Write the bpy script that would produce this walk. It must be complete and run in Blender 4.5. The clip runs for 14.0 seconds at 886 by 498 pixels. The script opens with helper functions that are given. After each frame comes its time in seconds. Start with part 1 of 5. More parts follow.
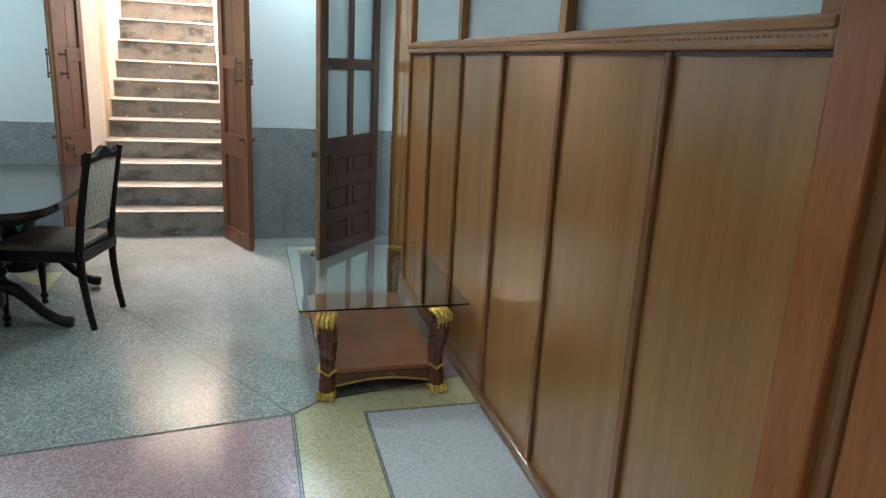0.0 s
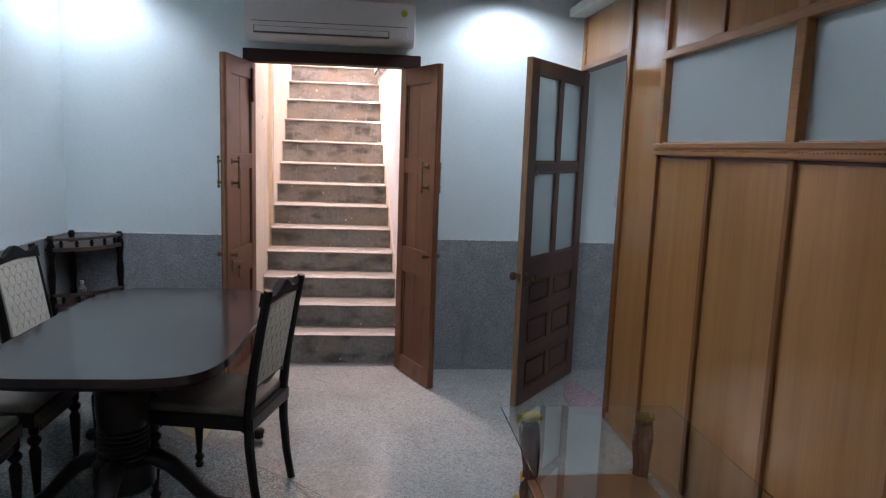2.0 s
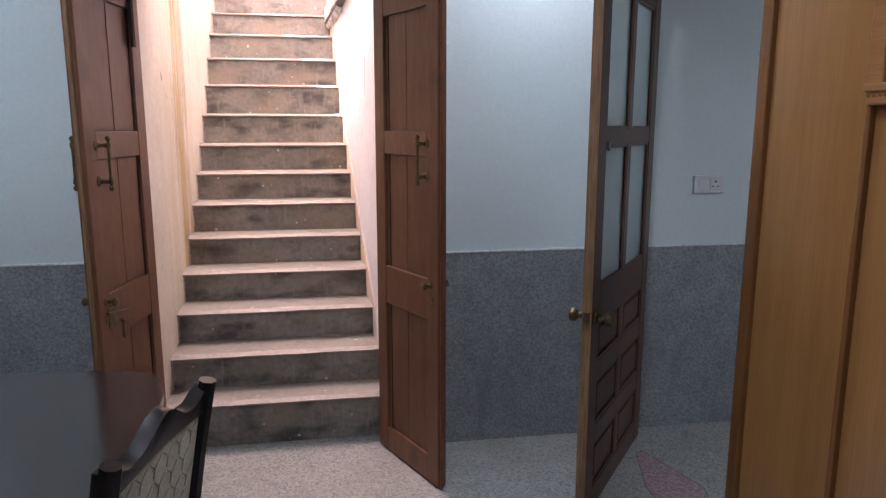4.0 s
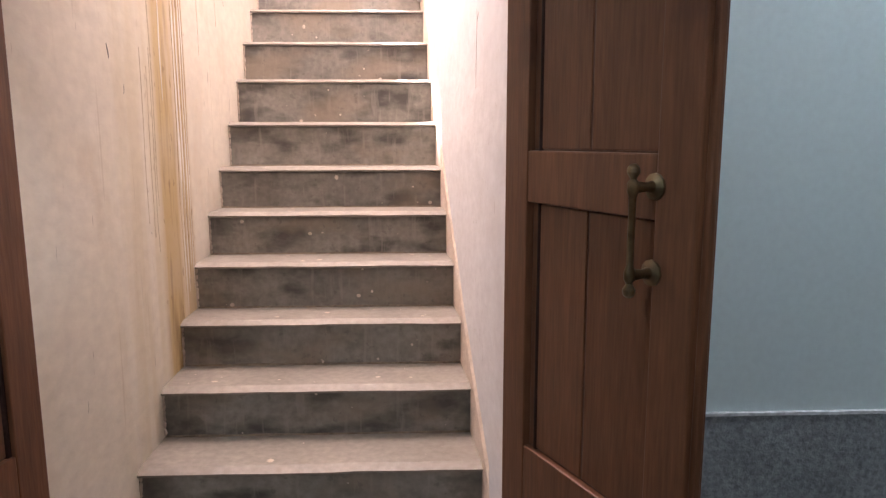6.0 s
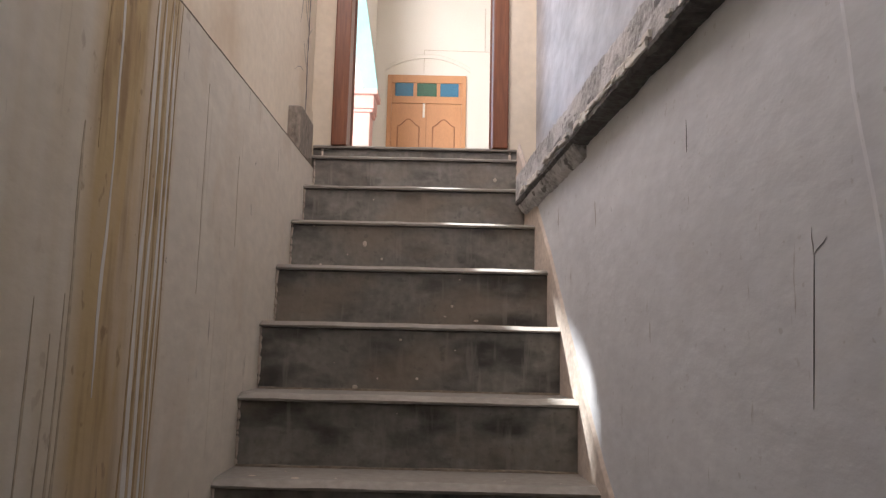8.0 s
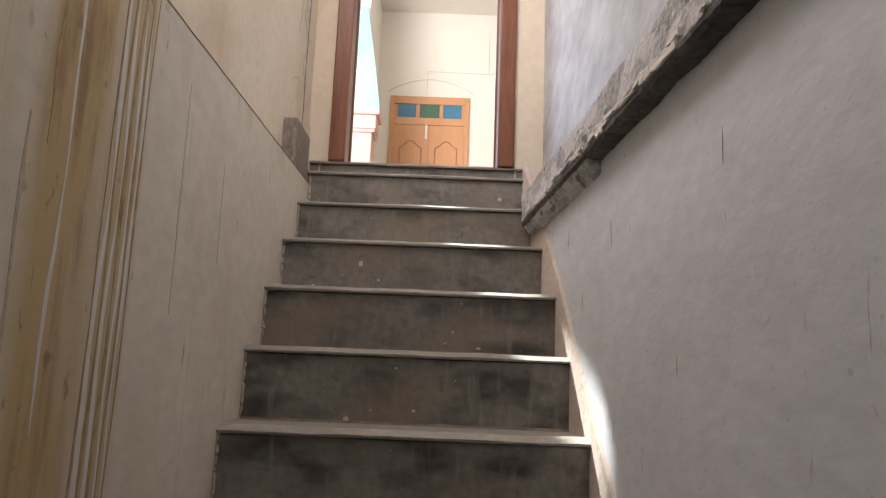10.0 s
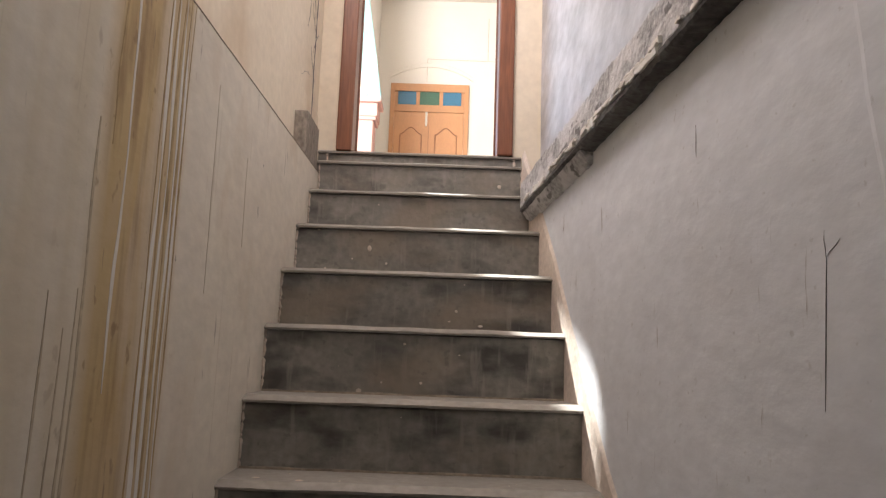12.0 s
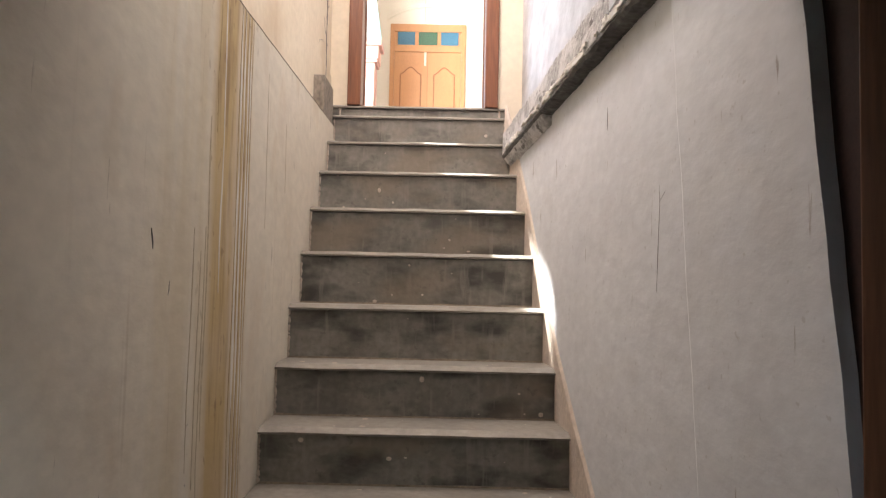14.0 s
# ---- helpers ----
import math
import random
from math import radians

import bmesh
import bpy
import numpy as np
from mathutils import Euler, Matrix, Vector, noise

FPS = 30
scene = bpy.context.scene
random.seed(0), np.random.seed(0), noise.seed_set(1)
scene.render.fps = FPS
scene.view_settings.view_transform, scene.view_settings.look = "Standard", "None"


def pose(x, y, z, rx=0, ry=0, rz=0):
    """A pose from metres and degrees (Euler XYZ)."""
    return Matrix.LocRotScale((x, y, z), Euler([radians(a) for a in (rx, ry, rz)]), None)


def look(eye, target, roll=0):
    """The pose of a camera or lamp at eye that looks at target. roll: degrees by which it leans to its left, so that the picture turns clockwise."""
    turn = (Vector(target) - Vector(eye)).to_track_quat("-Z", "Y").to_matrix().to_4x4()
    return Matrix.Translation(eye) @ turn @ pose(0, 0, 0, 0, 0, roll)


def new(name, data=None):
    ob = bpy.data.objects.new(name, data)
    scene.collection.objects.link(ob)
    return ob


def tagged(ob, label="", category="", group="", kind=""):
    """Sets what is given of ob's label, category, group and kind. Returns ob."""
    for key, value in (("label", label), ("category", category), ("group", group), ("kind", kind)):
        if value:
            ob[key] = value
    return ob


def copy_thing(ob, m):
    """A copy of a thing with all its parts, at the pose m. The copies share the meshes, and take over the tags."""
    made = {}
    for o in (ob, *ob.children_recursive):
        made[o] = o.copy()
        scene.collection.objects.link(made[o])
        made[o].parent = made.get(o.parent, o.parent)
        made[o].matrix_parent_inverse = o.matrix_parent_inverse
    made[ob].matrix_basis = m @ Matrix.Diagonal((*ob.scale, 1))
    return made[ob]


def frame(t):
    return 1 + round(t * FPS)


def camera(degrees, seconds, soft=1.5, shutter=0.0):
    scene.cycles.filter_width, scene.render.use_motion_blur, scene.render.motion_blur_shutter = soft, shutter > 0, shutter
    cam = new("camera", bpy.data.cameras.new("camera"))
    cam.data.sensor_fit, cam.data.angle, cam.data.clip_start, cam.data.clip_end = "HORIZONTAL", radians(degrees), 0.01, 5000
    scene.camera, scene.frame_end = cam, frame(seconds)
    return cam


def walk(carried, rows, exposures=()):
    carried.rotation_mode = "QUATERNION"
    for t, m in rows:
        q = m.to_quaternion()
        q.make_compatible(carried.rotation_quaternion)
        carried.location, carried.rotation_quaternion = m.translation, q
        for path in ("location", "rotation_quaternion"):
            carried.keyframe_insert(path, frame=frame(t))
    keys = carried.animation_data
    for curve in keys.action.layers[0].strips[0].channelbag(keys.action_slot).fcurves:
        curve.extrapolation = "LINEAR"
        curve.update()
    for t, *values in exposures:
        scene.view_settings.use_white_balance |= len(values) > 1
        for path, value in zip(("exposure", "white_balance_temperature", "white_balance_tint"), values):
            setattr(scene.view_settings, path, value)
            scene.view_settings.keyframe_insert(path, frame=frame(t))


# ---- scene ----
cam = camera(65.5, 14.0, soft=1.3)
PATH = [
    (0, (0.213, 0.537, 1.562), (0.744, 2.395, 1.045), 3.0),
    (0.5, (0.101, 0.742, 1.563), (0.471, 2.642, 1.058), 3.2),
    (1, (-0.038, 0.988, 1.577), (0.278, 2.909, 1.118), 2.9),
    (1.5, (-0.124, 1.314, 1.593), (0.12, 3.267, 1.235), 2.3),
    (2, (-0.196, 1.722, 1.624), (0.004, 3.691, 1.334), 2.0),
    (2.5, (-0.292, 2.15, 1.611), (-0.037, 4.111, 1.313), 1.6),
    (2.7, (-0.315, 2.312, 1.604), (-0.05, 4.271, 1.298), 1.3),
    (4.8, (-0.235, 4.178, 1.543), (0.118, 6.112, 1.177), -0.2),
    (5, (-0.232, 4.362, 1.538), (0.091, 6.301, 1.17), -0.4),
    (5.5, (-0.214, 4.791, 1.544), (-0.016, 6.745, 1.165), -0.5),
    (6, (-0.215, 5.219, 1.566), (-0.141, 7.193, 1.253), -0.1),
    (6.5, (-0.324, 5.645, 1.625), (-0.324, 7.638, 1.454), 0.7),
    (7, (-0.41, 6.012, 1.721), (-0.465, 8.012, 1.729), 0.9),
    (7.5, (-0.456, 6.311, 1.774), (-0.509, 8.303, 1.945), 1.0),
    (8, (-0.509, 6.507, 1.798), (-0.517, 8.489, 2.072), 1.3),
    (8.5, (-0.578, 6.645, 1.82), (-0.544, 8.618, 2.147), 1.8),
    (11, (-0.477, 6.667, 1.795), (-0.512, 8.637, 2.138), 2.5),
    (11.5, (-0.477, 6.635, 1.785), (-0.504, 8.609, 2.107), 2.3),
    (12, (-0.528, 6.505, 1.782), (-0.535, 8.483, 2.083), 2.0),
    (12.5, (-0.576, 6.363, 1.766), (-0.584, 8.344, 2.046), 2.1),
    (13, (-0.519, 6.193, 1.752), (-0.558, 8.18, 1.978), 1.7),
    (13.5, (-0.454, 6.018, 1.725), (-0.51, 8.01, 1.889), 1.2),
    (14, (-0.497, 5.887, 1.731), (-0.506, 7.885, 1.836), 1.2),
]

EXPO = [(0.0, 5.30, 6350, 13), (0.5, 5.17, 6250, 19), (1.0, 5.08, 6300, 27), (1.5, 5.0, 6200, 26), (2.0, 4.57, 6300, 30), (2.5, 4.30, 6400, 33), (5.0, 4.55, 6450, 34), (5.5, 4.45, 6400, 27), (6.0, 4.18, 6550, 26), (6.5, 3.90, 6250, 17), (7.0, 3.10, 5900, 13), (7.5, 2.27, 5800, 12), (8.0, 1.83, 5800, 11), (8.5, 1.61, 5800, 10), (11.0, 2.0, 5950, 8), (12.0, 2.07, 6000, 10), (12.5, 2.21, 6050, 10), (13.0, 2.24, 6050, 10), (14.0, 2.70, 6150, 9)]
walk(cam, [(t, look(eye, target, roll)) for t, eye, target, roll in PATH], EXPO)

# ---- world, sun, large lights ----
SUN_TO = Vector((-0.5, 0.87, 1.19)).normalized()
world = bpy.data.worlds.new("world")
scene.world = world
world.use_nodes = True
wn = world.node_tree.nodes
sky = wn.new("ShaderNodeTexSky")
sky.sky_type, sky.sun_disc = "NISHITA", False
sky.sun_elevation = math.asin(SUN_TO.z)
sky.sun_rotation = math.atan2(SUN_TO.x, SUN_TO.y)
wn["Background"].inputs["Strength"].default_value = 0.12
world.node_tree.links.new(sky.outputs[0], wn["Background"].inputs["Color"])


def lamp(name, kind, m, energy, color, **more):
    data = bpy.data.lights.new(name, kind)
    data.energy, data.color = energy, color
    for key, value in more.items():
        if key == "size":
            data.size = value
        elif key == "size_y":
            data.shape, data.size_y = "RECTANGLE", value
        elif key == "angle":
            data.angle = value
        elif key == "radius":
            data.shadow_soft_size = value
        elif key == "spot":
            data.spot_size, data.spot_blend = value
    ob = new(name, data)
    ob.matrix_world = m
    return ob


COOL = (0.79, 0.945, 1.0)
lamp("sun", "SUN", look((0, 0, 20), Vector((0, 0, 20)) - SUN_TO), 5.0, (1.0, 0.93, 0.83), angle=radians(0.5))
# area lamp standing for daylight from an assumed opening high on the left
lamp("stair_fill_daylight", "AREA", look((-1.0, 8.35, 4.35), (0.0, 8.35, 3.9)), 13, (1.0, 0.81, 0.71), size=1.3, size_y=0.9)
# area lamp added inside the hall for daylight of an assumed open side
lamp("hall_fill_daylight", "AREA", look((-3.0, 10.6, 4.8), (0.3, 15.0, 4.0)), 70, (1.0, 0.91, 0.84), size=1.8, size_y=2.6)
CEIL = 2.75
# wall glow points to the first two; the other five are added fill
DOWN = [(-1.98, 6.295), (0.68, 6.295), (-1.2, 5.1), (0.25, 5.1), (-1.6, 3.0), (0.1, 3.0), (-0.8, 0.8)]
for i, (x, y) in enumerate(DOWN):
    lamp("assumed_downlight", "SPOT", pose(x, y, CEIL - 0.02), (1.7, 2.2, 2.6, 2.1, 1.0, 0.85, 2.7)[i], COOL, radius=0.05, spot=(radians(150), 0.6))
# unseen fill added to brighten the side room behind the frosted panes
lamp("side_room_fill", "AREA", pose(2.4, 4.5, CEIL - 0.03), 0.8, COOL, size=0.5, size_y=0.5)


# ---- materials ----
def mat(name, a, b=None, rough=0.5, scale=6.0, metal=0.0, bump=0.0, bscale=80.0, stretch=(1, 1, 1), rot=(0, 0, 0), detail=6.0, vary=0.0, rvar=0.1, fine=0.25, fscale=60.0, spec=0.5, coat=0.0):
    """Two tones mixed by coarse noise, fine grain on top, uneven gloss and a fine relief, at real size."""
    m = bpy.data.materials.new(name)
    m.use_nodes = True
    n, l = m.node_tree.nodes, m.node_tree.links
    bs = n["Principled BSDF"]
    b = b or tuple(c * 0.75 for c in a)
    tc = n.new("ShaderNodeTexCoord")
    mp = n.new("ShaderNodeMapping")
    mp.inputs["Scale"].default_value, mp.inputs["Rotation"].default_value = stretch, [radians(r) for r in rot]
    l.new(tc.outputs["Object"], mp.inputs["Vector"])
    n1 = n.new("ShaderNodeTexNoise")
    n1.inputs["Scale"].default_value, n1.inputs["Detail"].default_value = scale, detail
    n1.inputs["Roughness"].default_value = 0.6
    l.new(mp.outputs[0], n1.inputs["Vector"])
    rp = n.new("ShaderNodeValToRGB")
    rp.color_ramp.elements[0].position, rp.color_ramp.elements[1].position = 0.25, 0.75
    rp.color_ramp.elements[0].color, rp.color_ramp.elements[1].color = (*b, 1), (*a, 1)
    l.new(n1.outputs["Fac"], rp.inputs["Fac"])
    n2 = n.new("ShaderNodeTexNoise")
    n2.inputs["Scale"].default_value, n2.inputs["Detail"].default_value = fscale, 4.0
    l.new(mp.outputs[0], n2.inputs["Vector"])
    mr = n.new("ShaderNodeMapRange")
    mr.inputs["From Min"].default_value, mr.inputs["From Max"].default_value = 0.3, 0.7
    mr.inputs["To Min"].default_value, mr.inputs["To Max"].default_value = 1 - fine, 1 + fine
    l.new(n2.outputs["Fac"], mr.inputs["Value"])
    mx = n.new("ShaderNodeVectorMath")
    mx.operation = "SCALE"
    l.new(rp.outputs["Color"], mx.inputs[0])
    l.new(mr.outputs[0], mx.inputs["Scale"])
    out = mx.outputs[0]
    if vary:
        oi = n.new("ShaderNodeObjectInfo")
        mv = n.new("ShaderNodeMapRange")
        mv.inputs["To Min"].default_value, mv.inputs["To Max"].default_value = 1 - vary, 1 + vary
        l.new(oi.outputs["Random"], mv.inputs["Value"])
        m2 = n.new("ShaderNodeVectorMath")
        m2.operation = "SCALE"
        l.new(out, m2.inputs[0])
        l.new(mv.outputs[0], m2.inputs["Scale"])
        out = m2.outputs[0]
    l.new(out, bs.inputs["Base Color"])
    rr = n.new("ShaderNodeMapRange")
    rr.inputs["To Min"].default_value, rr.inputs["To Max"].default_value = max(0.02, rough - rvar), min(1, rough + rvar)
    l.new(n1.outputs["Fac"], rr.inputs["Value"])
    l.new(rr.outputs[0], bs.inputs["Roughness"])
    bs.inputs["Metallic"].default_value = metal
    bs.inputs["Specular IOR Level"].default_value = spec
    bs.inputs["Coat Weight"].default_value = coat
    bs.inputs["Coat Roughness"].default_value = 0.12
    if bump:
        n3 = n.new("ShaderNodeTexNoise")
        n3.inputs["Scale"].default_value, n3.inputs["Detail"].default_value = bscale, 5.0
        l.new(mp.outputs[0], n3.inputs["Vector"])
        bp = n.new("ShaderNodeBump")
        bp.inputs["Strength"].default_value, bp.inputs["Distance"].default_value = bump, 0.01
        l.new(n3.outputs["Fac"], bp.inputs["Height"])
        l.new(bp.outputs[0], bs.inputs["Normal"])
    m["out"] = 0
    return m


def tint(m, mask_build, color, strength=1.0):
    """Lay another colour over a material where mask_build's value is high."""
    n, l = m.node_tree.nodes, m.node_tree.links
    bs = n["Principled BSDF"]
    old = bs.inputs["Base Color"].links[0].from_socket
    fac = mask_build(n, l)
    mul = n.new("ShaderNodeMath")
    mul.operation, mul.use_clamp = "MULTIPLY", True
    mul.inputs[1].default_value = strength
    l.new(fac, mul.inputs[0])
    mx = n.new("ShaderNodeMix")
    mx.data_type = "RGBA"
    l.new(mul.outputs[0], mx.inputs["Factor"])
    l.new(old, mx.inputs[6])
    mx.inputs[7].default_value = (*color, 1)
    l.new(mx.outputs[2], bs.inputs["Base Color"])
    return m


def noise_mask(scale, lo, hi, stretch=(1, 1, 1), shift=(0, 0, 0), detail=5.0):
    def build(n, l):
        tc = n.new("ShaderNodeTexCoord")
        mp = n.new("ShaderNodeMapping")
        mp.inputs["Scale"].default_value, mp.inputs["Location"].default_value = stretch, shift
        l.new(tc.outputs["Object"], mp.inputs["Vector"])
        t = n.new("ShaderNodeTexNoise")
        t.inputs["Scale"].default_value, t.inputs["Detail"].default_value = scale, detail
        l.new(mp.outputs[0], t.inputs["Vector"])
        r = n.new("ShaderNodeMapRange")
        r.inputs["From Min"].default_value, r.inputs["From Max"].default_value = lo, hi
        l.new(t.outputs["Fac"], r.inputs["Value"])
        return r.outputs[0]
    return build


def band_mask(axis, lo, hi, soft, other):
    """other's value, only where the coordinate lies between lo and hi."""
    def build(n, l):
        f = other(n, l)
        tc = n.new("ShaderNodeTexCoord")
        sp = n.new("ShaderNodeSeparateXYZ")
        l.new(tc.outputs["Object"], sp.inputs[0])
        for a, b in ((lo - soft, lo + soft), (hi + soft, hi - soft)):
            r = n.new("ShaderNodeMapRange")
            r.inputs["From Min"].default_value, r.inputs["From Max"].default_value = a, b
            l.new(sp.outputs[axis], r.inputs["Value"])
            mu = n.new("ShaderNodeMath")
            mu.operation = "MULTIPLY"
            l.new(f, mu.inputs[0])
            l.new(r.outputs[0], mu.inputs[1])
            f = mu.outputs[0]
        return f
    return build


def chips(m, scale, colors, amount=0.5):
    """Stone chips of a terrazzo: cells of several colours over the base."""
    n, l = m.node_tree.nodes, m.node_tree.links
    bs = n["Principled BSDF"]
    old = bs.inputs["Base Color"].links[0].from_socket
    tc = n.new("ShaderNodeTexCoord")
    v = n.new("ShaderNodeTexVoronoi")
    v.inputs["Scale"].default_value = scale
    l.new(tc.outputs["Object"], v.inputs["Vector"])
    sp = n.new("ShaderNodeSeparateColor")
    l.new(v.outputs["Color"], sp.inputs[0])
    rp = n.new("ShaderNodeValToRGB")
    rp.color_ramp.interpolation = "CONSTANT"
    e = rp.color_ramp.elements
    e[0].position, e[0].color = 0.0, (*colors[0], 1)
    e[1].position, e[1].color = 1.0 / len(colors), (*colors[1], 1)
    for i in range(2, len(colors)):
        k = e.new(i / len(colors))
        k.color = (*colors[i], 1)
    l.new(sp.outputs[0], rp.inputs["Fac"])
    mx = n.new("ShaderNodeMix")
    mx.data_type, mx.inputs["Factor"].default_value = "RGBA", amount
    l.new(old, mx.inputs[6])
    l.new(rp.outputs["Color"], mx.inputs[7])
    l.new(mx.outputs[2], bs.inputs["Base Color"])
    return m


def glass(name, color=(1, 1, 1), rough=0.0, weight=1.0, base=None):
    m = bpy.data.materials.new(name)
    m.use_nodes = True
    bs = m.node_tree.nodes["Principled BSDF"]
    bs.inputs["Base Color"].default_value = (*color, 1)
    bs.inputs["Roughness"].default_value = rough
    bs.inputs["Transmission Weight"].default_value = weight
    bs.inputs["IOR"].default_value = 1.46
    return m


def glow(name, color, strength):
    m = bpy.data.materials.new(name)
    m.use_nodes = True
    bs = m.node_tree.nodes["Principled BSDF"]
    bs.inputs["Emission Color"].default_value = (*color, 1)
    bs.inputs["Emission Strength"].default_value = strength
    return m


M_WALL = mat("room_wall_paint", (0.675, 0.785, 0.78), (0.63, 0.745, 0.745), 0.45, 1.2, bump=0.06, bscale=40, fine=0.03)
M_DADO = mat("dado_cement", (0.335, 0.365, 0.375), (0.24, 0.265, 0.275), 0.38, 9, bump=0.4, bscale=90, fine=0.28, fscale=80)
tint(M_DADO, noise_mask(150, 0.6, 0.7), (0.48, 0.50, 0.52), 0.35)
tint(M_DADO, noise_mask(95, 0.54, 0.64, (1, 1, 1), (5, 2, 1)), (0.11, 0.118, 0.125), 0.42)
tint(M_DADO, noise_mask(3, 0.55, 0.75, (2, 2, 0.6), (1, 7, 1)), (0.17, 0.185, 0.20), 0.7)
M_DADO_LINE = mat("dado_edge_paint", (0.8, 0.82, 0.83), None, 0.5, 8)
M_CEIL = mat("ceiling_paint", (0.8, 0.82, 0.83), (0.76, 0.78, 0.8), 0.7, 2, fine=0.03)
GREY_CHIPS = [(0.15, 0.19, 0.19), (0.40, 0.42, 0.40), (0.50, 0.48, 0.45), (0.30, 0.335, 0.335), (0.58, 0.56, 0.52)]
M_TERR = chips(mat("terrazzo_grey", (0.335, 0.335, 0.31), (0.265, 0.275, 0.255), 0.15, 1.2, fine=0.12, rvar=0.04), 130, GREY_CHIPS, 0.4)
M_TERR_GREEN = chips(mat("terrazzo_green", (0.295, 0.318, 0.298), (0.24, 0.262, 0.245), 0.19, 1.6, fine=0.12, rvar=0.03), 130, [(0.12, 0.16, 0.15), (0.30, 0.35, 0.33), (0.50, 0.50, 0.47), (0.21, 0.25, 0.24)], 0.6)
for m_ in (M_TERR, M_TERR_GREEN):  # worn and dirty patches
    tint(m_, noise_mask(1.6, 0.50, 0.72, (1, 1, 1), (3, 5, 0)), (0.19, 0.185, 0.165), 0.45)
    tint(m_, noise_mask(7, 0.58, 0.74, (1, 1, 1), (8, 2, 0)), (0.20, 0.175, 0.15), 0.35)
M_TERR_PINK = chips(mat("terrazzo_pink", (0.38, 0.27, 0.28), (0.32, 0.22, 0.24), 0.2, 2, fine=0.14, rvar=0.03), 130, [(0.28, 0.17, 0.19), (0.45, 0.33, 0.33), (0.52, 0.43, 0.42), (0.33, 0.22, 0.25)], 0.5)
M_TERR_YELLOW = chips(mat("terrazzo_yellow", (0.52, 0.49, 0.27), (0.46, 0.43, 0.23), 0.22, 2, fine=0.14, rvar=0.03), 130, [(0.40, 0.37, 0.18), (0.56, 0.54, 0.34), (0.62, 0.60, 0.45), (0.47, 0.43, 0.24)], 0.5)
M_TERR_WHITE = chips(mat("terrazzo_white", (0.56, 0.59, 0.59), (0.5, 0.54, 0.55), 0.22, 2, fine=0.1, rvar=0.03), 130, [(0.42, 0.46, 0.47), (0.60, 0.62, 0.62), (0.68, 0.68, 0.66), (0.52, 0.55, 0.56)], 0.5)
M_STRIP = mat("terrazzo_joint", (0.09, 0.09, 0.085), None, 0.4, 20)
M_PANEL = mat("teak_ply", (0.425, 0.21, 0.070), (0.325, 0.152, 0.048), 0.20, 1.2, stretch=(9, 9, 0.3), fine=0.075, fscale=16, rvar=0.03, bump=0.03, bscale=12, vary=0.06, coat=0.4)
M_BATTEN = mat("teak_batten", (0.27, 0.112, 0.036), (0.20, 0.080, 0.026), 0.26, 5, stretch=(3, 3, 0.12), fine=0.10, fscale=24, coat=0.2)
M_RAIL = mat("teak_rail", (0.43, 0.195, 0.062), (0.30, 0.128, 0.040), 0.36, 4, stretch=(6, 0.25, 6), fine=0.16, fscale=24, coat=0.2)
M_SKIRT = mat("teak_skirting", (0.27, 0.115, 0.038), (0.20, 0.082, 0.027), 0.3, 5, stretch=(3, 0.12, 3), fine=0.10, fscale=24, coat=0.2)
M_POST = mat("red_teak_post", (0.43, 0.155, 0.045), (0.32, 0.105, 0.03), 0.32, 4, stretch=(8, 8, 0.7), fine=0.15, fscale=18, coat=0.2)
M_DOOR = mat("old_teak_door", (0.205, 0.088, 0.044), (0.125, 0.052, 0.027), 0.42, 4, stretch=(8, 8, 0.6), fine=0.2, fscale=18, bump=0.08, bscale=25, vary=0.06, spec=0.35)
tint(M_DOOR, noise_mask(5, 0.60, 0.72), (0.09, 0.04, 0.026), 0.6)
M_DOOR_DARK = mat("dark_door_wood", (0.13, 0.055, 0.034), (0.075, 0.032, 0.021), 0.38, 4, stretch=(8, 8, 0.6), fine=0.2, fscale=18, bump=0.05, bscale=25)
M_DOOR_EDGE = mat("raw_door_edge", (0.28, 0.16, 0.078), (0.18, 0.10, 0.048), 0.45, 5, stretch=(8, 8, 0.5), fine=0.3, fscale=20, bump=0.05)
M_LINTEL = mat("dark_frame_wood", (0.045, 0.022, 0.018), (0.025, 0.013, 0.011), 0.7, 4, stretch=(0.7, 8, 8), fine=0.2, fscale=18, spec=0.2)
M_EBONY = mat("black_lacquer", (0.009, 0.007, 0.006), (0.005, 0.004, 0.004), 0.32, 6, fine=0.2, coat=0.05, spec=0.22)
M_TABLE = mat("dark_polished_top", (0.024, 0.016, 0.014), (0.014, 0.009, 0.008), 0.17, 3, stretch=(1, 1, 1), fine=0.15, rvar=0.06, coat=0.25, spec=0.5)
M_FABRIC = mat("cream_brocade", (0.58, 0.56, 0.47), (0.48, 0.46, 0.38), 0.85, 30, bump=0.3, bscale=200, fine=0.2, fscale=160)
# dark seat colour holds the shadow that falls on a paler seat
M_SEAT_SHADED = mat("shaded_brown_seat", (0.20, 0.17, 0.135), (0.14, 0.118, 0.095), 0.6, 20, bump=0.25, bscale=160, fine=0.2, fscale=120)
M_FABRIC_LINE = mat("brocade_pattern", (0.40, 0.375, 0.30), None, 0.8, 30)
M_MAHOG = mat("mahogany_carving", (0.155, 0.052, 0.030), (0.085, 0.027, 0.017), 0.26, 8, fine=0.2, coat=0.3)
M_OLDSHELF = mat("dark_shelf_wood", (0.105, 0.072, 0.054), (0.06, 0.04, 0.03), 0.4, 6, fine=0.2)
M_SHELF = mat("mahogany_board", (0.31, 0.128, 0.056), (0.235, 0.09, 0.04), 0.35, 3, stretch=(6, 0.6, 6), fine=0.15, spec=0.3)
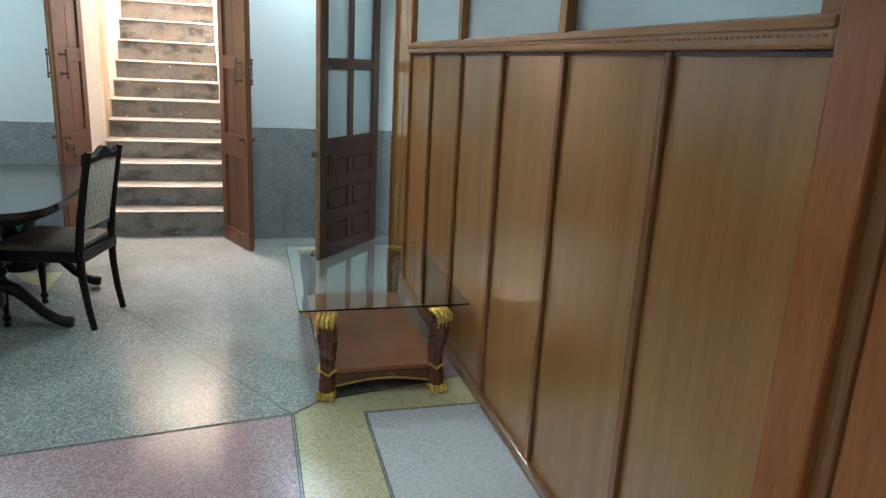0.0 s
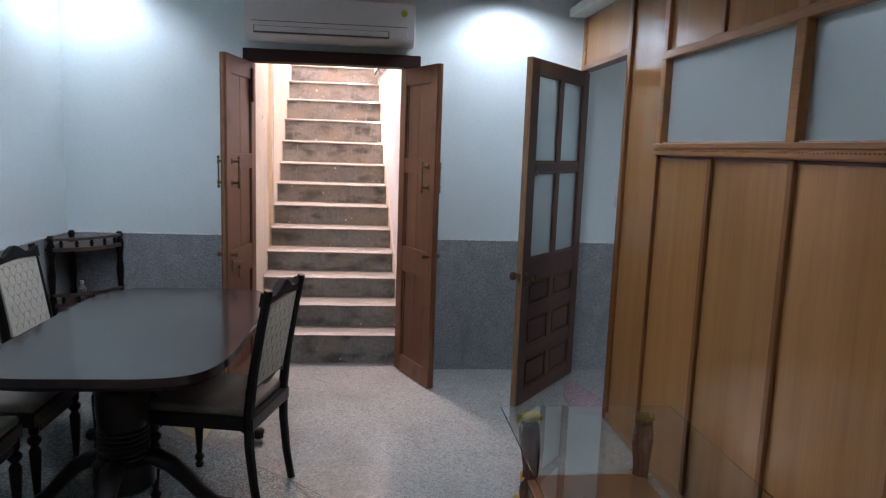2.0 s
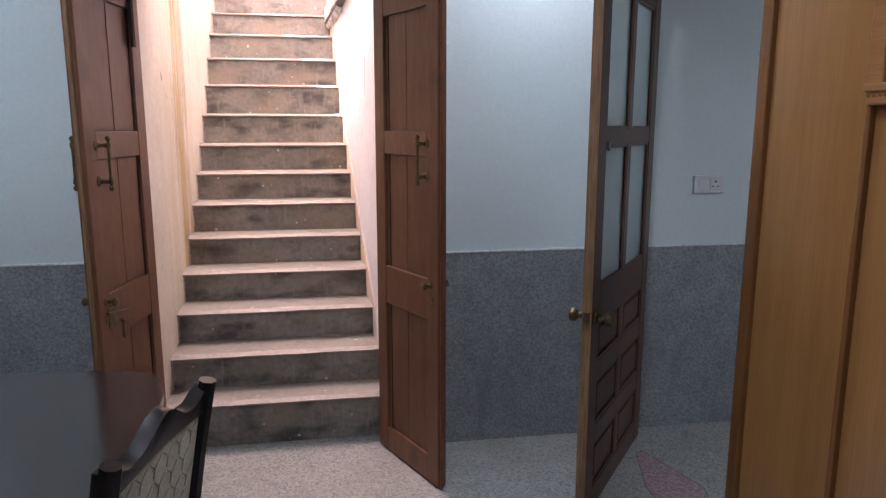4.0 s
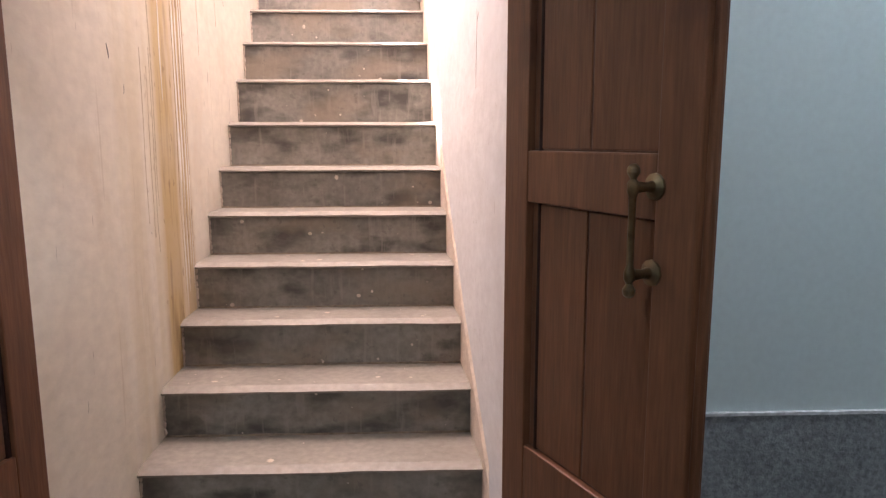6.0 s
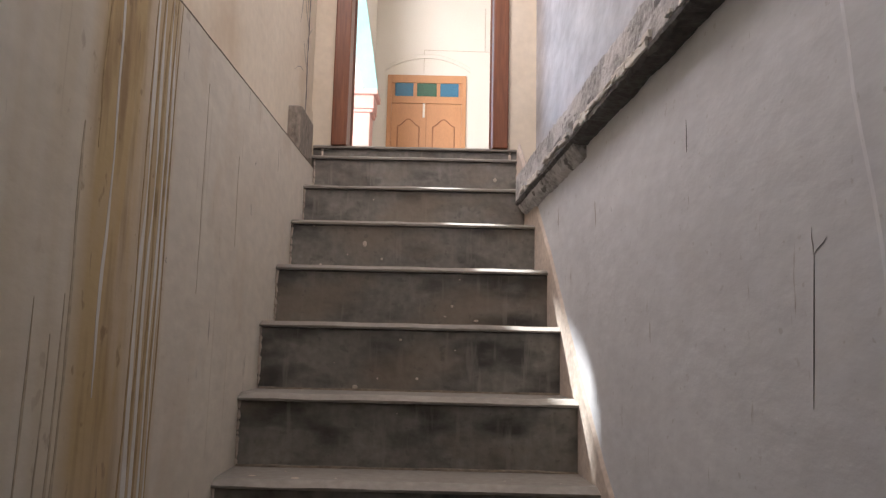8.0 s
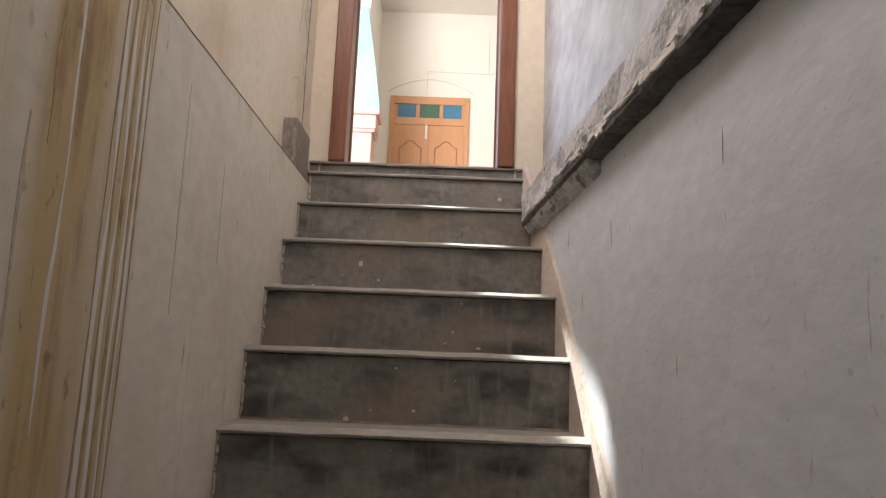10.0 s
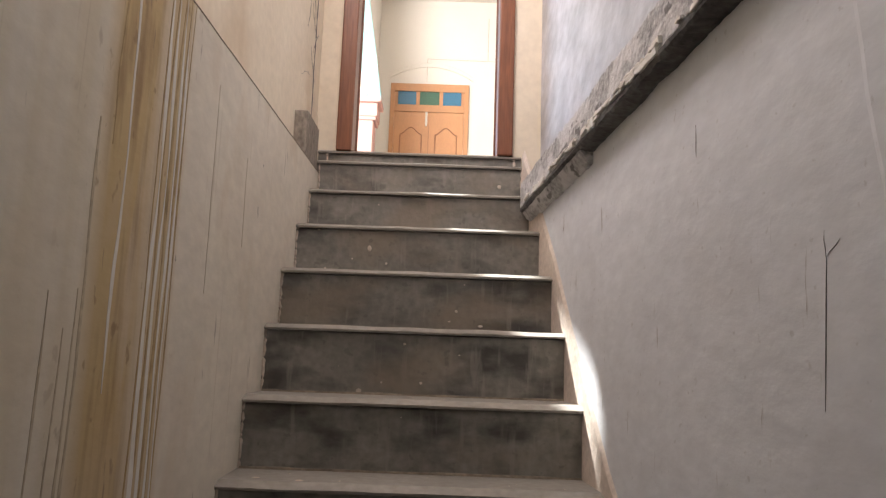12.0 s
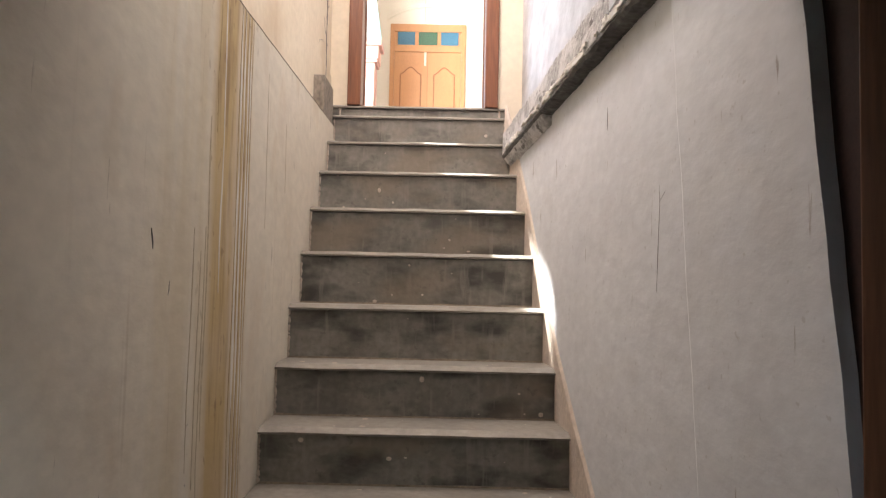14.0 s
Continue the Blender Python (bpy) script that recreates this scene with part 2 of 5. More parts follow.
M_GOLD = mat("gold_paint", (0.62, 0.43, 0.10), (0.45, 0.29, 0.05), 0.38, 30, metal=0.55, fine=0.2)
M_SILL = mat("pale_glazing_bead", (0.50, 0.42, 0.32), (0.36, 0.26, 0.17), 0.3, 9, stretch=(3, 0.5, 3), fine=0.2)
M_GLASS = glass("clear_glass", (0.9, 0.97, 0.95), 0.0)
M_FROST = glass("frosted_glass", (0.70, 0.81, 0.82), 0.42, 0.72)
M_BRASS = mat("aged_brass", (0.24, 0.18, 0.10), (0.10, 0.07, 0.04), 0.38, 25, metal=0.9, fine=0.25)
M_STEEL = mat("dull_steel", (0.5, 0.5, 0.5), (0.35, 0.35, 0.35), 0.35, 20, metal=1.0)
M_AC = mat("ac_plastic", (0.74, 0.75, 0.73), (0.70, 0.71, 0.69), 0.35, 5, fine=0.02)
M_AC_DARK = mat("ac_louvre_gap", (0.10, 0.10, 0.10), None, 0.5, 9)
M_SOCKET = mat("switch_plastic", (0.72, 0.74, 0.76), (0.68, 0.70, 0.72), 0.35, 6, fine=0.03)
M_CYAN = mat("cyan_plastic", (0.05, 0.52, 0.56), (0.04, 0.44, 0.48), 0.4, 9)
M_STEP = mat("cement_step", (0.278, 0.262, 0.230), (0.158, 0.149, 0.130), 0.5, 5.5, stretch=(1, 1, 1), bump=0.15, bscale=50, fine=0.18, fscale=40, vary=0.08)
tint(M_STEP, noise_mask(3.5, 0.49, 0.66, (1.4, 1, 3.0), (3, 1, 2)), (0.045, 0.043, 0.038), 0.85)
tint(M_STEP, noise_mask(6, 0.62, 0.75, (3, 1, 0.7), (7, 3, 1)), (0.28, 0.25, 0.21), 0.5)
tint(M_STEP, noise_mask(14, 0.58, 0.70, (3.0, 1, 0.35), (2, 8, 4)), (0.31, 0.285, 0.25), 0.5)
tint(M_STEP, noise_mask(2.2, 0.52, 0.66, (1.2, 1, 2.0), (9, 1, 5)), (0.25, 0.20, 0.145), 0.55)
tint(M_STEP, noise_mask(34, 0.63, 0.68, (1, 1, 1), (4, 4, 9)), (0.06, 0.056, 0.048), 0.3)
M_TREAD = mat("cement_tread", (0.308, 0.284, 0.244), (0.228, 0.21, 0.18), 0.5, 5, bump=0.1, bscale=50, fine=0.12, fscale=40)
# cooler than the left wall: bluish sky light is put into this limewash
M_STAIRWALL = mat("old_skylit_limewash", (0.735, 0.75, 0.77), (0.645, 0.655, 0.675), 0.75, 1.7, bump=0.4, bscale=13, stretch=(1, 0.6, 1), fine=0.05, fscale=30)
tint(M_STAIRWALL, noise_mask(5, 0.54, 0.70, (1, 0.7, 0.8), (2, 6, 1)), (0.60, 0.595, 0.60), 0.5)
tint(M_STAIRWALL, noise_mask(55, 0.66, 0.72, (1, 1, 1), (7, 3, 2)), (0.42, 0.40, 0.38), 0.4)
M_STAINWALL = mat("stained_limewash", (0.77, 0.715, 0.61), (0.68, 0.625, 0.52), 0.75, 1.7, bump=0.4, bscale=13, stretch=(1, 0.6, 1), fine=0.06, fscale=30)
tint(M_STAINWALL, band_mask(1, 7.555, 7.745, 0.03, noise_mask(3, 0.15, 0.40, (1, 2.5, 0.35))), (0.53, 0.38, 0.165), 0.92)
tint(M_STAINWALL, band_mask(1, 7.565, 7.75, 0.03, noise_mask(13, 0.50, 0.68, (1, 1.6, 0.22), (0, 2, 7))), (0.27, 0.165, 0.07), 0.8)
tint(M_STAINWALL, band_mask(1, 7.765, 7.885, 0.02, noise_mask(5, 0.30, 0.50, (1, 3.5, 0.12))), (0.50, 0.36, 0.17), 0.8)
tint(M_STAINWALL, band_mask(1, 7.2, 7.6, 0.12, noise_mask(4, 0.42, 0.62, (1, 2.5, 0.2), (3, 1, 7))), (0.60, 0.50, 0.32), 0.45)
tint(M_STAINWALL, band_mask(1, 7.0, 9.2, 0.2, noise_mask(26, 0.66, 0.72, (1, 1.6, 0.06), (0, 3, 0))), (0.42, 0.33, 0.22), 0.3)
tint(M_STAINWALL, noise_mask(7, 0.56, 0.72, (1, 1, 0.5), (2, 9, 1)), (0.58, 0.47, 0.33), 0.35)
tint(M_STAINWALL, band_mask(1, 7.5, 7.9, 0.08, noise_mask(30, 0.64, 0.69, (1, 1, 0.6), (5, 1, 2))), (0.25, 0.16, 0.08), 0.6)
tint(M_STAINWALL, noise_mask(2.2, 0.55, 0.8, (1, 0.7, 1), (4, 4, 4)), (0.60, 0.52, 0.42), 0.5)
for m_ in (M_STAIRWALL, M_STAINWALL):
    tint(m_, noise_mask(16, 0.70, 0.74, (1, 3, 0.35), (1, 2, 5)), (0.20, 0.15, 0.11), 0.6)
M_CREAMWALL = mat("cream_limewash", (0.78, 0.71, 0.575), (0.69, 0.60, 0.46), 0.75, 2.2, bump=0.25, bscale=10, fine=0.05, fscale=30)
tint(M_CREAMWALL, noise_mask(3.5, 0.55, 0.75, (1, 0.8, 0.5), (6, 2, 4)), (0.56, 0.43, 0.28), 0.6)
M_BLOCK = mat("broken_brown_block", (0.34, 0.30, 0.25), (0.20, 0.17, 0.14), 0.9, 22, bump=0.9, bscale=50, stretch=(1, 3, 0.6), fine=0.35, fscale=60)
M_LIME = mat("lime_run_white", (0.78, 0.76, 0.71), (0.70, 0.67, 0.60), 0.8, 9, fine=0.06)
M_RUST = mat("rust_run_brown", (0.48, 0.36, 0.19), (0.32, 0.22, 0.10), 0.8, 7, stretch=(1, 1, 0.6), fine=0.3, fscale=50)
M_RUST_FAINT = mat("faint_brown_run", (0.56, 0.48, 0.35), (0.45, 0.37, 0.25), 0.85, 7, fine=0.2)
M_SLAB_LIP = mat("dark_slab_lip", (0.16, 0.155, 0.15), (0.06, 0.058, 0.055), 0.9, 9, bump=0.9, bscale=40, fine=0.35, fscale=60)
M_STRIPWALL = mat("cream_plaster_strip", (0.66, 0.58, 0.50), (0.52, 0.44, 0.36), 0.8, 6, bump=0.4, bscale=25, fine=0.12)
M_DUST = mat("brown_dust", (0.30, 0.25, 0.19), (0.19, 0.155, 0.115), 0.95, 14, fine=0.25, bump=0.3)
# brown for the painted shade line along the ledge
M_LEDGE_SHADE = mat("brown_ledge_shade", (0.30, 0.25, 0.19), (0.2, 0.16, 0.12), 0.9, 20)
M_SLAB = mat("broken_concrete", (0.48, 0.47, 0.46), (0.30, 0.295, 0.29), 0.85, 14, bump=0.8, bscale=45, fine=0.35, fscale=70)
tint(M_SLAB, noise_mask(9, 0.50, 0.56, (1, 0.6, 1), (2, 1, 3)), (0.62, 0.61, 0.60), 0.8)
tint(M_SLAB, noise_mask(22, 0.62, 0.66, (1, 0.6, 1), (8, 1, 3)), (0.10, 0.095, 0.09), 0.8)
M_SLAB_UNDER = mat("rough_slab_soffit", (0.24, 0.235, 0.23), (0.12, 0.12, 0.12), 0.9, 12, bump=0.8, bscale=40, fine=0.4, fscale=60)
# grey blotches, plus diagonal pale streaks that paint highlights into the colour
M_UPPER = mat("rough_white_plaster", (0.66, 0.67, 0.70), (0.33, 0.335, 0.355), 0.5, 4.0, stretch=(1, 0.7, 1.3), rot=(-38, 0, 0), bump=0.9, bscale=7, fine=0.12, fscale=18)
M_REDWOOD = mat("painted_door_frame", (0.23, 0.085, 0.035), (0.15, 0.052, 0.024), 0.4, 5, stretch=(8, 8, 0.6), fine=0.2, fscale=16)
M_HALL = mat("hall_cream_wall", (0.82, 0.775, 0.715), (0.775, 0.725, 0.66), 0.8, 1.2, fine=0.03)
M_PINK = mat("hall_pink_plaster", (0.74, 0.47, 0.42), (0.68, 0.42, 0.38), 0.8, 2, fine=0.04)
M_TEAL = mat("hall_teal_plaster", (0.30, 0.55, 0.56), (0.40, 0.60, 0.59), 0.8, 3, fine=0.08)
M_FARDOOR = mat("orange_door_paint", (0.58, 0.305, 0.15), (0.53, 0.27, 0.13), 0.4, 3, stretch=(3, 3, 0.6), fine=0.08)
M_FARLINE = mat("orange_door_groove", (0.40, 0.175, 0.08), None, 0.5, 3)
M_BLUE = mat("blue_pane", (0.05, 0.17, 0.30), (0.06, 0.2, 0.33), 0.25, 5)
M_GREENP = mat("green_pane", (0.05, 0.13, 0.09), (0.06, 0.15, 0.1), 0.25, 5)
M_CABLE = mat("cable_black", (0.03, 0.03, 0.03), None, 0.5, 9)
M_LAMP = glow("downlight_glow", COOL, 2.0)


# ---- mesh helpers ----
def box(bm, x0, x1, y0, y1, z0, z1, m=None, bevel=0.0):
    vs = [bm.verts.new(m @ Vector((x, y, z)) if m else (x, y, z)) for x, y, z in
          ((x0, y0, z0), (x1, y0, z0), (x1, y1, z0), (x0, y1, z0), (x0, y0, z1), (x1, y0, z1), (x1, y1, z1), (x0, y1, z1))]
    fs = [bm.faces.new([vs[i] for i in f]) for f in ((0, 3, 2, 1), (4, 5, 6, 7), (0, 1, 5, 4), (1, 2, 6, 5), (2, 3, 7, 6), (3, 0, 4, 7))]
    if bevel:
        es = list({e for f in fs for e in f.edges})
        bmesh.ops.bevel(bm, geom=es, offset=bevel, segments=2, affect="EDGES", profile=0.5)
    return bm


def prism(bm, outline, z0, z1, m=None, bevel=0.0, seg=2):
    """An outline in x and y, from z0 to z1, then turned by m."""
    lo = [bm.verts.new((x, y, z0)) for x, y in outline]
    hi = [bm.verts.new((x, y, z1)) for x, y in outline]
    n = len(outline)
    fs = [bm.faces.new(lo[::-1]), bm.faces.new(hi)]
    fs += [bm.faces.new((lo[i], lo[(i + 1) % n], hi[(i + 1) % n], hi[i])) for i in range(n)]
    if bevel:
        es = list({e for f in fs[:2] for e in f.edges})
        r = bmesh.ops.bevel(bm, geom=es, offset=bevel, segments=seg, affect="EDGES", profile=0.5)
    if m:
        bmesh.ops.transform(bm, matrix=m, verts=list(bm.verts))
    bmesh.ops.recalc_face_normals(bm, faces=list(bm.faces))
    return bm


def lathe(bm, profile, seg=16, m=None, squash=(1, 1)):
    """A turned shape: (radius, z) from bottom to top, round z."""
    rings = []
    for r, z in profile:
        ring = []
        for i in range(seg):
            a = 2 * math.pi * i / seg
            p = Vector((r * math.cos(a) * squash[0], r * math.sin(a) * squash[1], z))
            ring.append(bm.verts.new(m @ p if m else p))
        rings.append(ring)
    for a, b in zip(rings, rings[1:]):
        for i in range(seg):
            bm.faces.new((a[i], a[(i + 1) % seg], b[(i + 1) % seg], b[i]))
    bm.faces.new(rings[0][::-1])
    bm.faces.new(rings[-1])
    return bm


def sweep(bm, points, radii, seg=10, flat=1.0, side=Vector((0, 0, 1))):
    """A tube along points; radii one for each; flat squeezes it along side x path."""
    pts = [Vector(p) for p in points]
    rings = []
    for i, p in enumerate(pts):
        d = (pts[min(i + 1, len(pts) - 1)] - pts[max(i - 1, 0)]).normalized()
        u = d.cross(side)
        u = u.normalized() if u.length > 1e-4 else Vector((1, 0, 0))
        v = u.cross(d).normalized()
        rings.append([bm.verts.new(p + u * (radii[i] * flat * math.cos(2 * math.pi * k / seg)) + v * (radii[i] * math.sin(2 * math.pi * k / seg))) for k in range(seg)])
    for a, b in zip(rings, rings[1:]):
        for k in range(seg):
            bm.faces.new((a[k], a[(k + 1) % seg], b[(k + 1) % seg], b[k]))
    bm.faces.new(rings[0][::-1])
    bm.faces.new(rings[-1])
    bmesh.ops.recalc_face_normals(bm, faces=list(bm.faces))
    return bm


def part(name, bm, material, parent=None, label="", smooth=False, angle=0.6):
    me = bpy.data.meshes.new(name)
    bmesh.ops.recalc_face_normals(bm, faces=list(bm.faces))
    bm.to_mesh(me)
    bm.free()
    me.materials.append(material)
    if smooth:
        for f in me.polygons:
            f.use_smooth = True
        me.set_sharp_from_angle(angle=angle)
    ob = new(name, me)
    if parent:
        ob.parent = parent
    if label:
        ob["label"] = label
    return ob


def thing(name, m, label, category, group="", kind=""):
    ob = new(name)
    ob.matrix_world = m
    return tagged(ob, label, category, group, kind)


def B():
    return bmesh.new()


def slab(name, x0, x1, y0, y1, z0, z1, material, label, category, bevel=0.0, parent=None):
    return tagged(part(name, box(B(), x0, x1, y0, y1, z0, z1, None, bevel), material, parent), label, category, kind="structure")

# ---- the dining room ----
YW, YB = 6.635, 6.95            # faces of the thick wall towards room and stair
XL, XP, XR = -2.285, 1.255, 3.4  # left wall, wooden partition, far wall of the side room
Y0 = -1.6
OL, OR, OT = -1.08, 0.05, 2.238  # opening to the stair
DADO = 0.968

floor = tagged(part("floor", box(B(), XL - 0.2, XR + 0.2, Y0 - 0.2, 6.78, -0.12, 0), M_TERR), "polished grey terrazzo floor with coloured panels", "floor", kind="structure")


def terrazzo(name, outline, material, label):
    ob = part(name, prism(B(), outline, 0.0, 0.002), material, floor, label)
    bm = B()
    n = len(outline)
    for i in range(n):
        a, b = Vector(outline[i]), Vector(outline[(i + 1) % n])
        d = (b - a).normalized()
        s = Vector((-d.y, d.x)) * 0.0024
        vs = [bm.verts.new((*(p + q), 0.0026)) for p, q in ((a, s), (b, s), (b, -s), (a, -s))]
        bm.faces.new(vs)
    part("dividing_strip", bm, M_STRIP, floor)
    return ob


TIP, APEX = (0.368, 3.412), (-0.575, 4.925)
terrazzo("terrazzo_panel", [(XL, 3.07), (XL, Y0), (0.363, Y0), (0.363, 3.404)], M_TERR_PINK, "pink terrazzo panel")
terrazzo("terrazzo_panel", [(0.373, Y0), (0.688, Y0), (0.688, 3.378), (XP, 3.378), (XP, 3.675), (0.505, 3.515), (0.375, 3.41)], M_TERR_YELLOW, "yellow terrazzo border")
terrazzo("terrazzo_panel", [(0.698, Y0), (XP, Y0), (XP, 3.368), (0.698, 3.368)], M_TERR_WHITE, "white terrazzo panel")
terrazzo("terrazzo_panel", [(0.84, 3.595), (XP, 3.688), (XP, 4.05), (0.84, 4.02)], M_TERR_PINK, "dull violet terrazzo panel")
terrazzo("terrazzo_panel", [TIP, (0.50, 3.524), (0.79, 3.585), APEX], M_TERR_GREEN, "green terrazzo wedge")
terrazzo("terrazzo_panel", [(XL, 3.08), (TIP[0] - 0.008, 3.418), (-0.583, 4.925), (-1.06, 5.33), (XL, 5.9)], M_TERR_GREEN, "grey-green terrazzo panel")
terrazzo("terrazzo_panel", [(-1.40, 5.74), (-1.09, 5.75), (-1.09, 5.36), (-1.30, 5.55)], M_TERR_YELLOW, "yellow terrazzo panel")
terrazzo("terrazzo_panel", [(1.19, 6.36), (1.09, 6.05), (1.08, 5.74), (1.25, 5.72), (1.34, 6.0), (1.235, 6.37)], M_TERR_PINK, "dull pink terrazzo strip")

wall_back = thing("wall_back", pose(0, 0, 0), "pale blue-white painted wall with a cement dado", "wall", kind="structure")
bm = B()
box(bm, XL - 0.2, OL, YW, YB, 0, 3.0)
box(bm, OR, XR + 0.2, YW, YB, 0, 3.0)
box(bm, OL, OR, YW, 6.72, OT, 3.0)
box(bm, OL, OR, 6.72, YB, OT + 0.05, 3.0)
part("wall_paint", bm, M_WALL, wall_back)
for a, b in ((XL, OL - 0.001), (OR + 0.001, XR)):
    bm = B()
    box(bm, a, b, YW - 0.008, YW + 0.01, 0, DADO, None)
    part("dado", bm, M_DADO, wall_back, "rough grey cement dado")
    part("dado_edge", box(B(), a, b, YW - 0.011, YW - 0.001, DADO, DADO + 0.007), M_DADO_LINE, wall_back)

wall_left = thing("wall_left", pose(0, 0, 0), "pale blue-white painted wall with a cement dado", "wall", kind="structure")
part("wall_paint", box(B(), XL - 0.2, XL, Y0, YW, 0, 3.0), M_WALL, wall_left)
part("dado", box(B(), XL - 0.01, XL + 0.008, Y0, YW - 0.009, 0, DADO), M_DADO, wall_left, "rough grey cement dado")
part("dado_edge", box(B(), XL + 0.001, XL + 0.011, Y0, YW - 0.012, DADO, DADO + 0.007), M_DADO_LINE, wall_left)
slab("wall_front", XL - 0.2, XR + 0.2, Y0 - 0.2, Y0, 0, 3.0, M_WALL, "plain painted wall behind the start of the walk", "wall")
slab("wall_right", XR, XR + 0.2, Y0, YW, 0, 3.0, M_WALL, "plain painted wall of the side room", "wall")
slab("ceiling", XL - 0.2, XR + 0.2, Y0 - 0.2, YW + 0.1, CEIL, 3.05, M_CEIL, "plain white ceiling", "ceiling")

# wooden frame of the stair door
stair_frame = thing("door_frame", pose(0, 0, 0), "dark wooden frame round the stair opening", "door frame", kind="structure")
part("head", box(B(), -1.092, 0.098, 6.555, 6.70, 2.158, 2.24, None, 0.006), M_LINTEL, stair_frame)
part("jamb", box(B(), -1.09, -1.047, 6.565, 6.70, 0, 2.158, None, 0.005), M_LINTEL, stair_frame)
part("reveal", box(B(), 0.034, 0.06, 6.742, 6.96, 0, 2.25), M_LINTEL, stair_frame, "dark wooden lining of the opening")
part("jamb", box(B(), 0.025, 0.096, 6.565, 6.742, 0, 2.158, None, 0.005), M_LINTEL, stair_frame)


# ---- doors ----
def panel_leaf(w, h, th, wood, rows, cols, stile, rail, splits=True, glazed=(), edge=None):
    """A framed leaf in x 0..w, y 0..th, z 0..h. rows: (z0, z1) of the panels, from below. Returns list of (name, bmesh, material)."""
    out = []
    edge = edge or wood
    out.append(("stile", box(B(), 0, stile, 0, th, 0, h, None, 0.003), wood))
    out.append(("stile", box(B(), w - stile, w, 0, th, 0, h, None, 0.003), edge))
    zs = [0.0] + [z for r in rows for z in r] + [h]
    for z0, z1 in zip(zs[::2], zs[1::2]):
        out.append(("rail", box(B(), stile, w - stile, 0.001, th - 0.001, z0, z1, None, 0.003), wood))
    cw = (w - 2 * stile - (cols - 1) * rail) / cols
    for k, (z0, z1) in enumerate(rows):
        for c in range(cols):
            x0 = stile + c * (cw + rail)
            if c:
                out.append(("muntin", box(B(), x0 - rail, x0, 0.002, th - 0.002, z0, z1, None, 0.003), wood))
            if k in glazed:
                out.append(("pane", box(B(), x0 - 0.004, x0 + cw + 0.004, th / 2 - 0.003, th / 2 + 0.003, z0 - 0.004, z1 + 0.004), M_FROST))
            else:
                n = 2 if splits else 1
                for s in range(n):
                    a, b = x0 + cw * s / n, x0 + cw * (s + 1) / n
                    g = 0.002 if splits else 0.0
                    if splits:
                        out.append(("panel", box(B(), a + 0.003, b - 0.003, 0.014, th - 0.014, z0 + 0.003, z1 - 0.003, None, 0.002), wood))
                    else:
                        out.append(("panel", box(B(), a + 0.03, b - 0.03, 0.006, th - 0.006, z0 + 0.03, z1 - 0.03, None, 0.004), wood))
                # on the stair leaves this darker backing paints shade into the panel grooves
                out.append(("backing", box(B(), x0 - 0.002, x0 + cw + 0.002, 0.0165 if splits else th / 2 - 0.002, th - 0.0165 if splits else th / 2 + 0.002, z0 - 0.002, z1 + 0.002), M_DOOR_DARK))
            for yy in ((0.004, th - 0.012) if not splits else ()):
                m = 0.012
                for f in ((x0, x0 + cw, z0, z0 + m), (x0, x0 + cw, z1 - m, z1), (x0, x0 + m, z0 + m, z1 - m), (x0 + cw - m, x0 + cw, z0 + m, z1 - m)):
                    out.append(("moulding", box(B(), f[0], f[1], yy, yy + 0.008, f[2], f[3], None, 0.002), wood))
    return out


def pull_handle(parent, x, y, z, side):
    """An aged brass bar handle of 20 cm with finials; side: +1 or -1 along y."""
    bm = B()
    yy = y + side * 0.045
    pts = [(0.004, -0.128), (0.010, -0.122), (0.0115, -0.112), (0.005, -0.100), (0.010, -0.092), (0.010, -0.076), (0.006, -0.066), (0.0065, 0.066), (0.010, 0.076), (0.010, 0.092), (0.005, 0.100), (0.0115, 0.112), (0.010, 0.122), (0.004, 0.128)]
    lathe(bm, [(r * 0.9, zz * 0.8) for r, zz in pts], 12, Matrix.Translation((x, yy, z)))
    h = part("handle", bm, M_BRASS, parent, "aged brass bar handle", True)
    for dz in (-0.067, 0.067):
        bm = B()
        turn = Matrix.Translation((x, y, z + dz)) @ Matrix.Rotation(-side * math.pi / 2, 4, "X")
        lathe(bm, [(0.021, 0), (0.021, 0.004), (0.010, 0.009), (0.007, 0.02), (0.009, 0.034), (0.007, 0.045)], 12, turn)
        part("handle_foot", bm, M_BRASS, h, "", True)


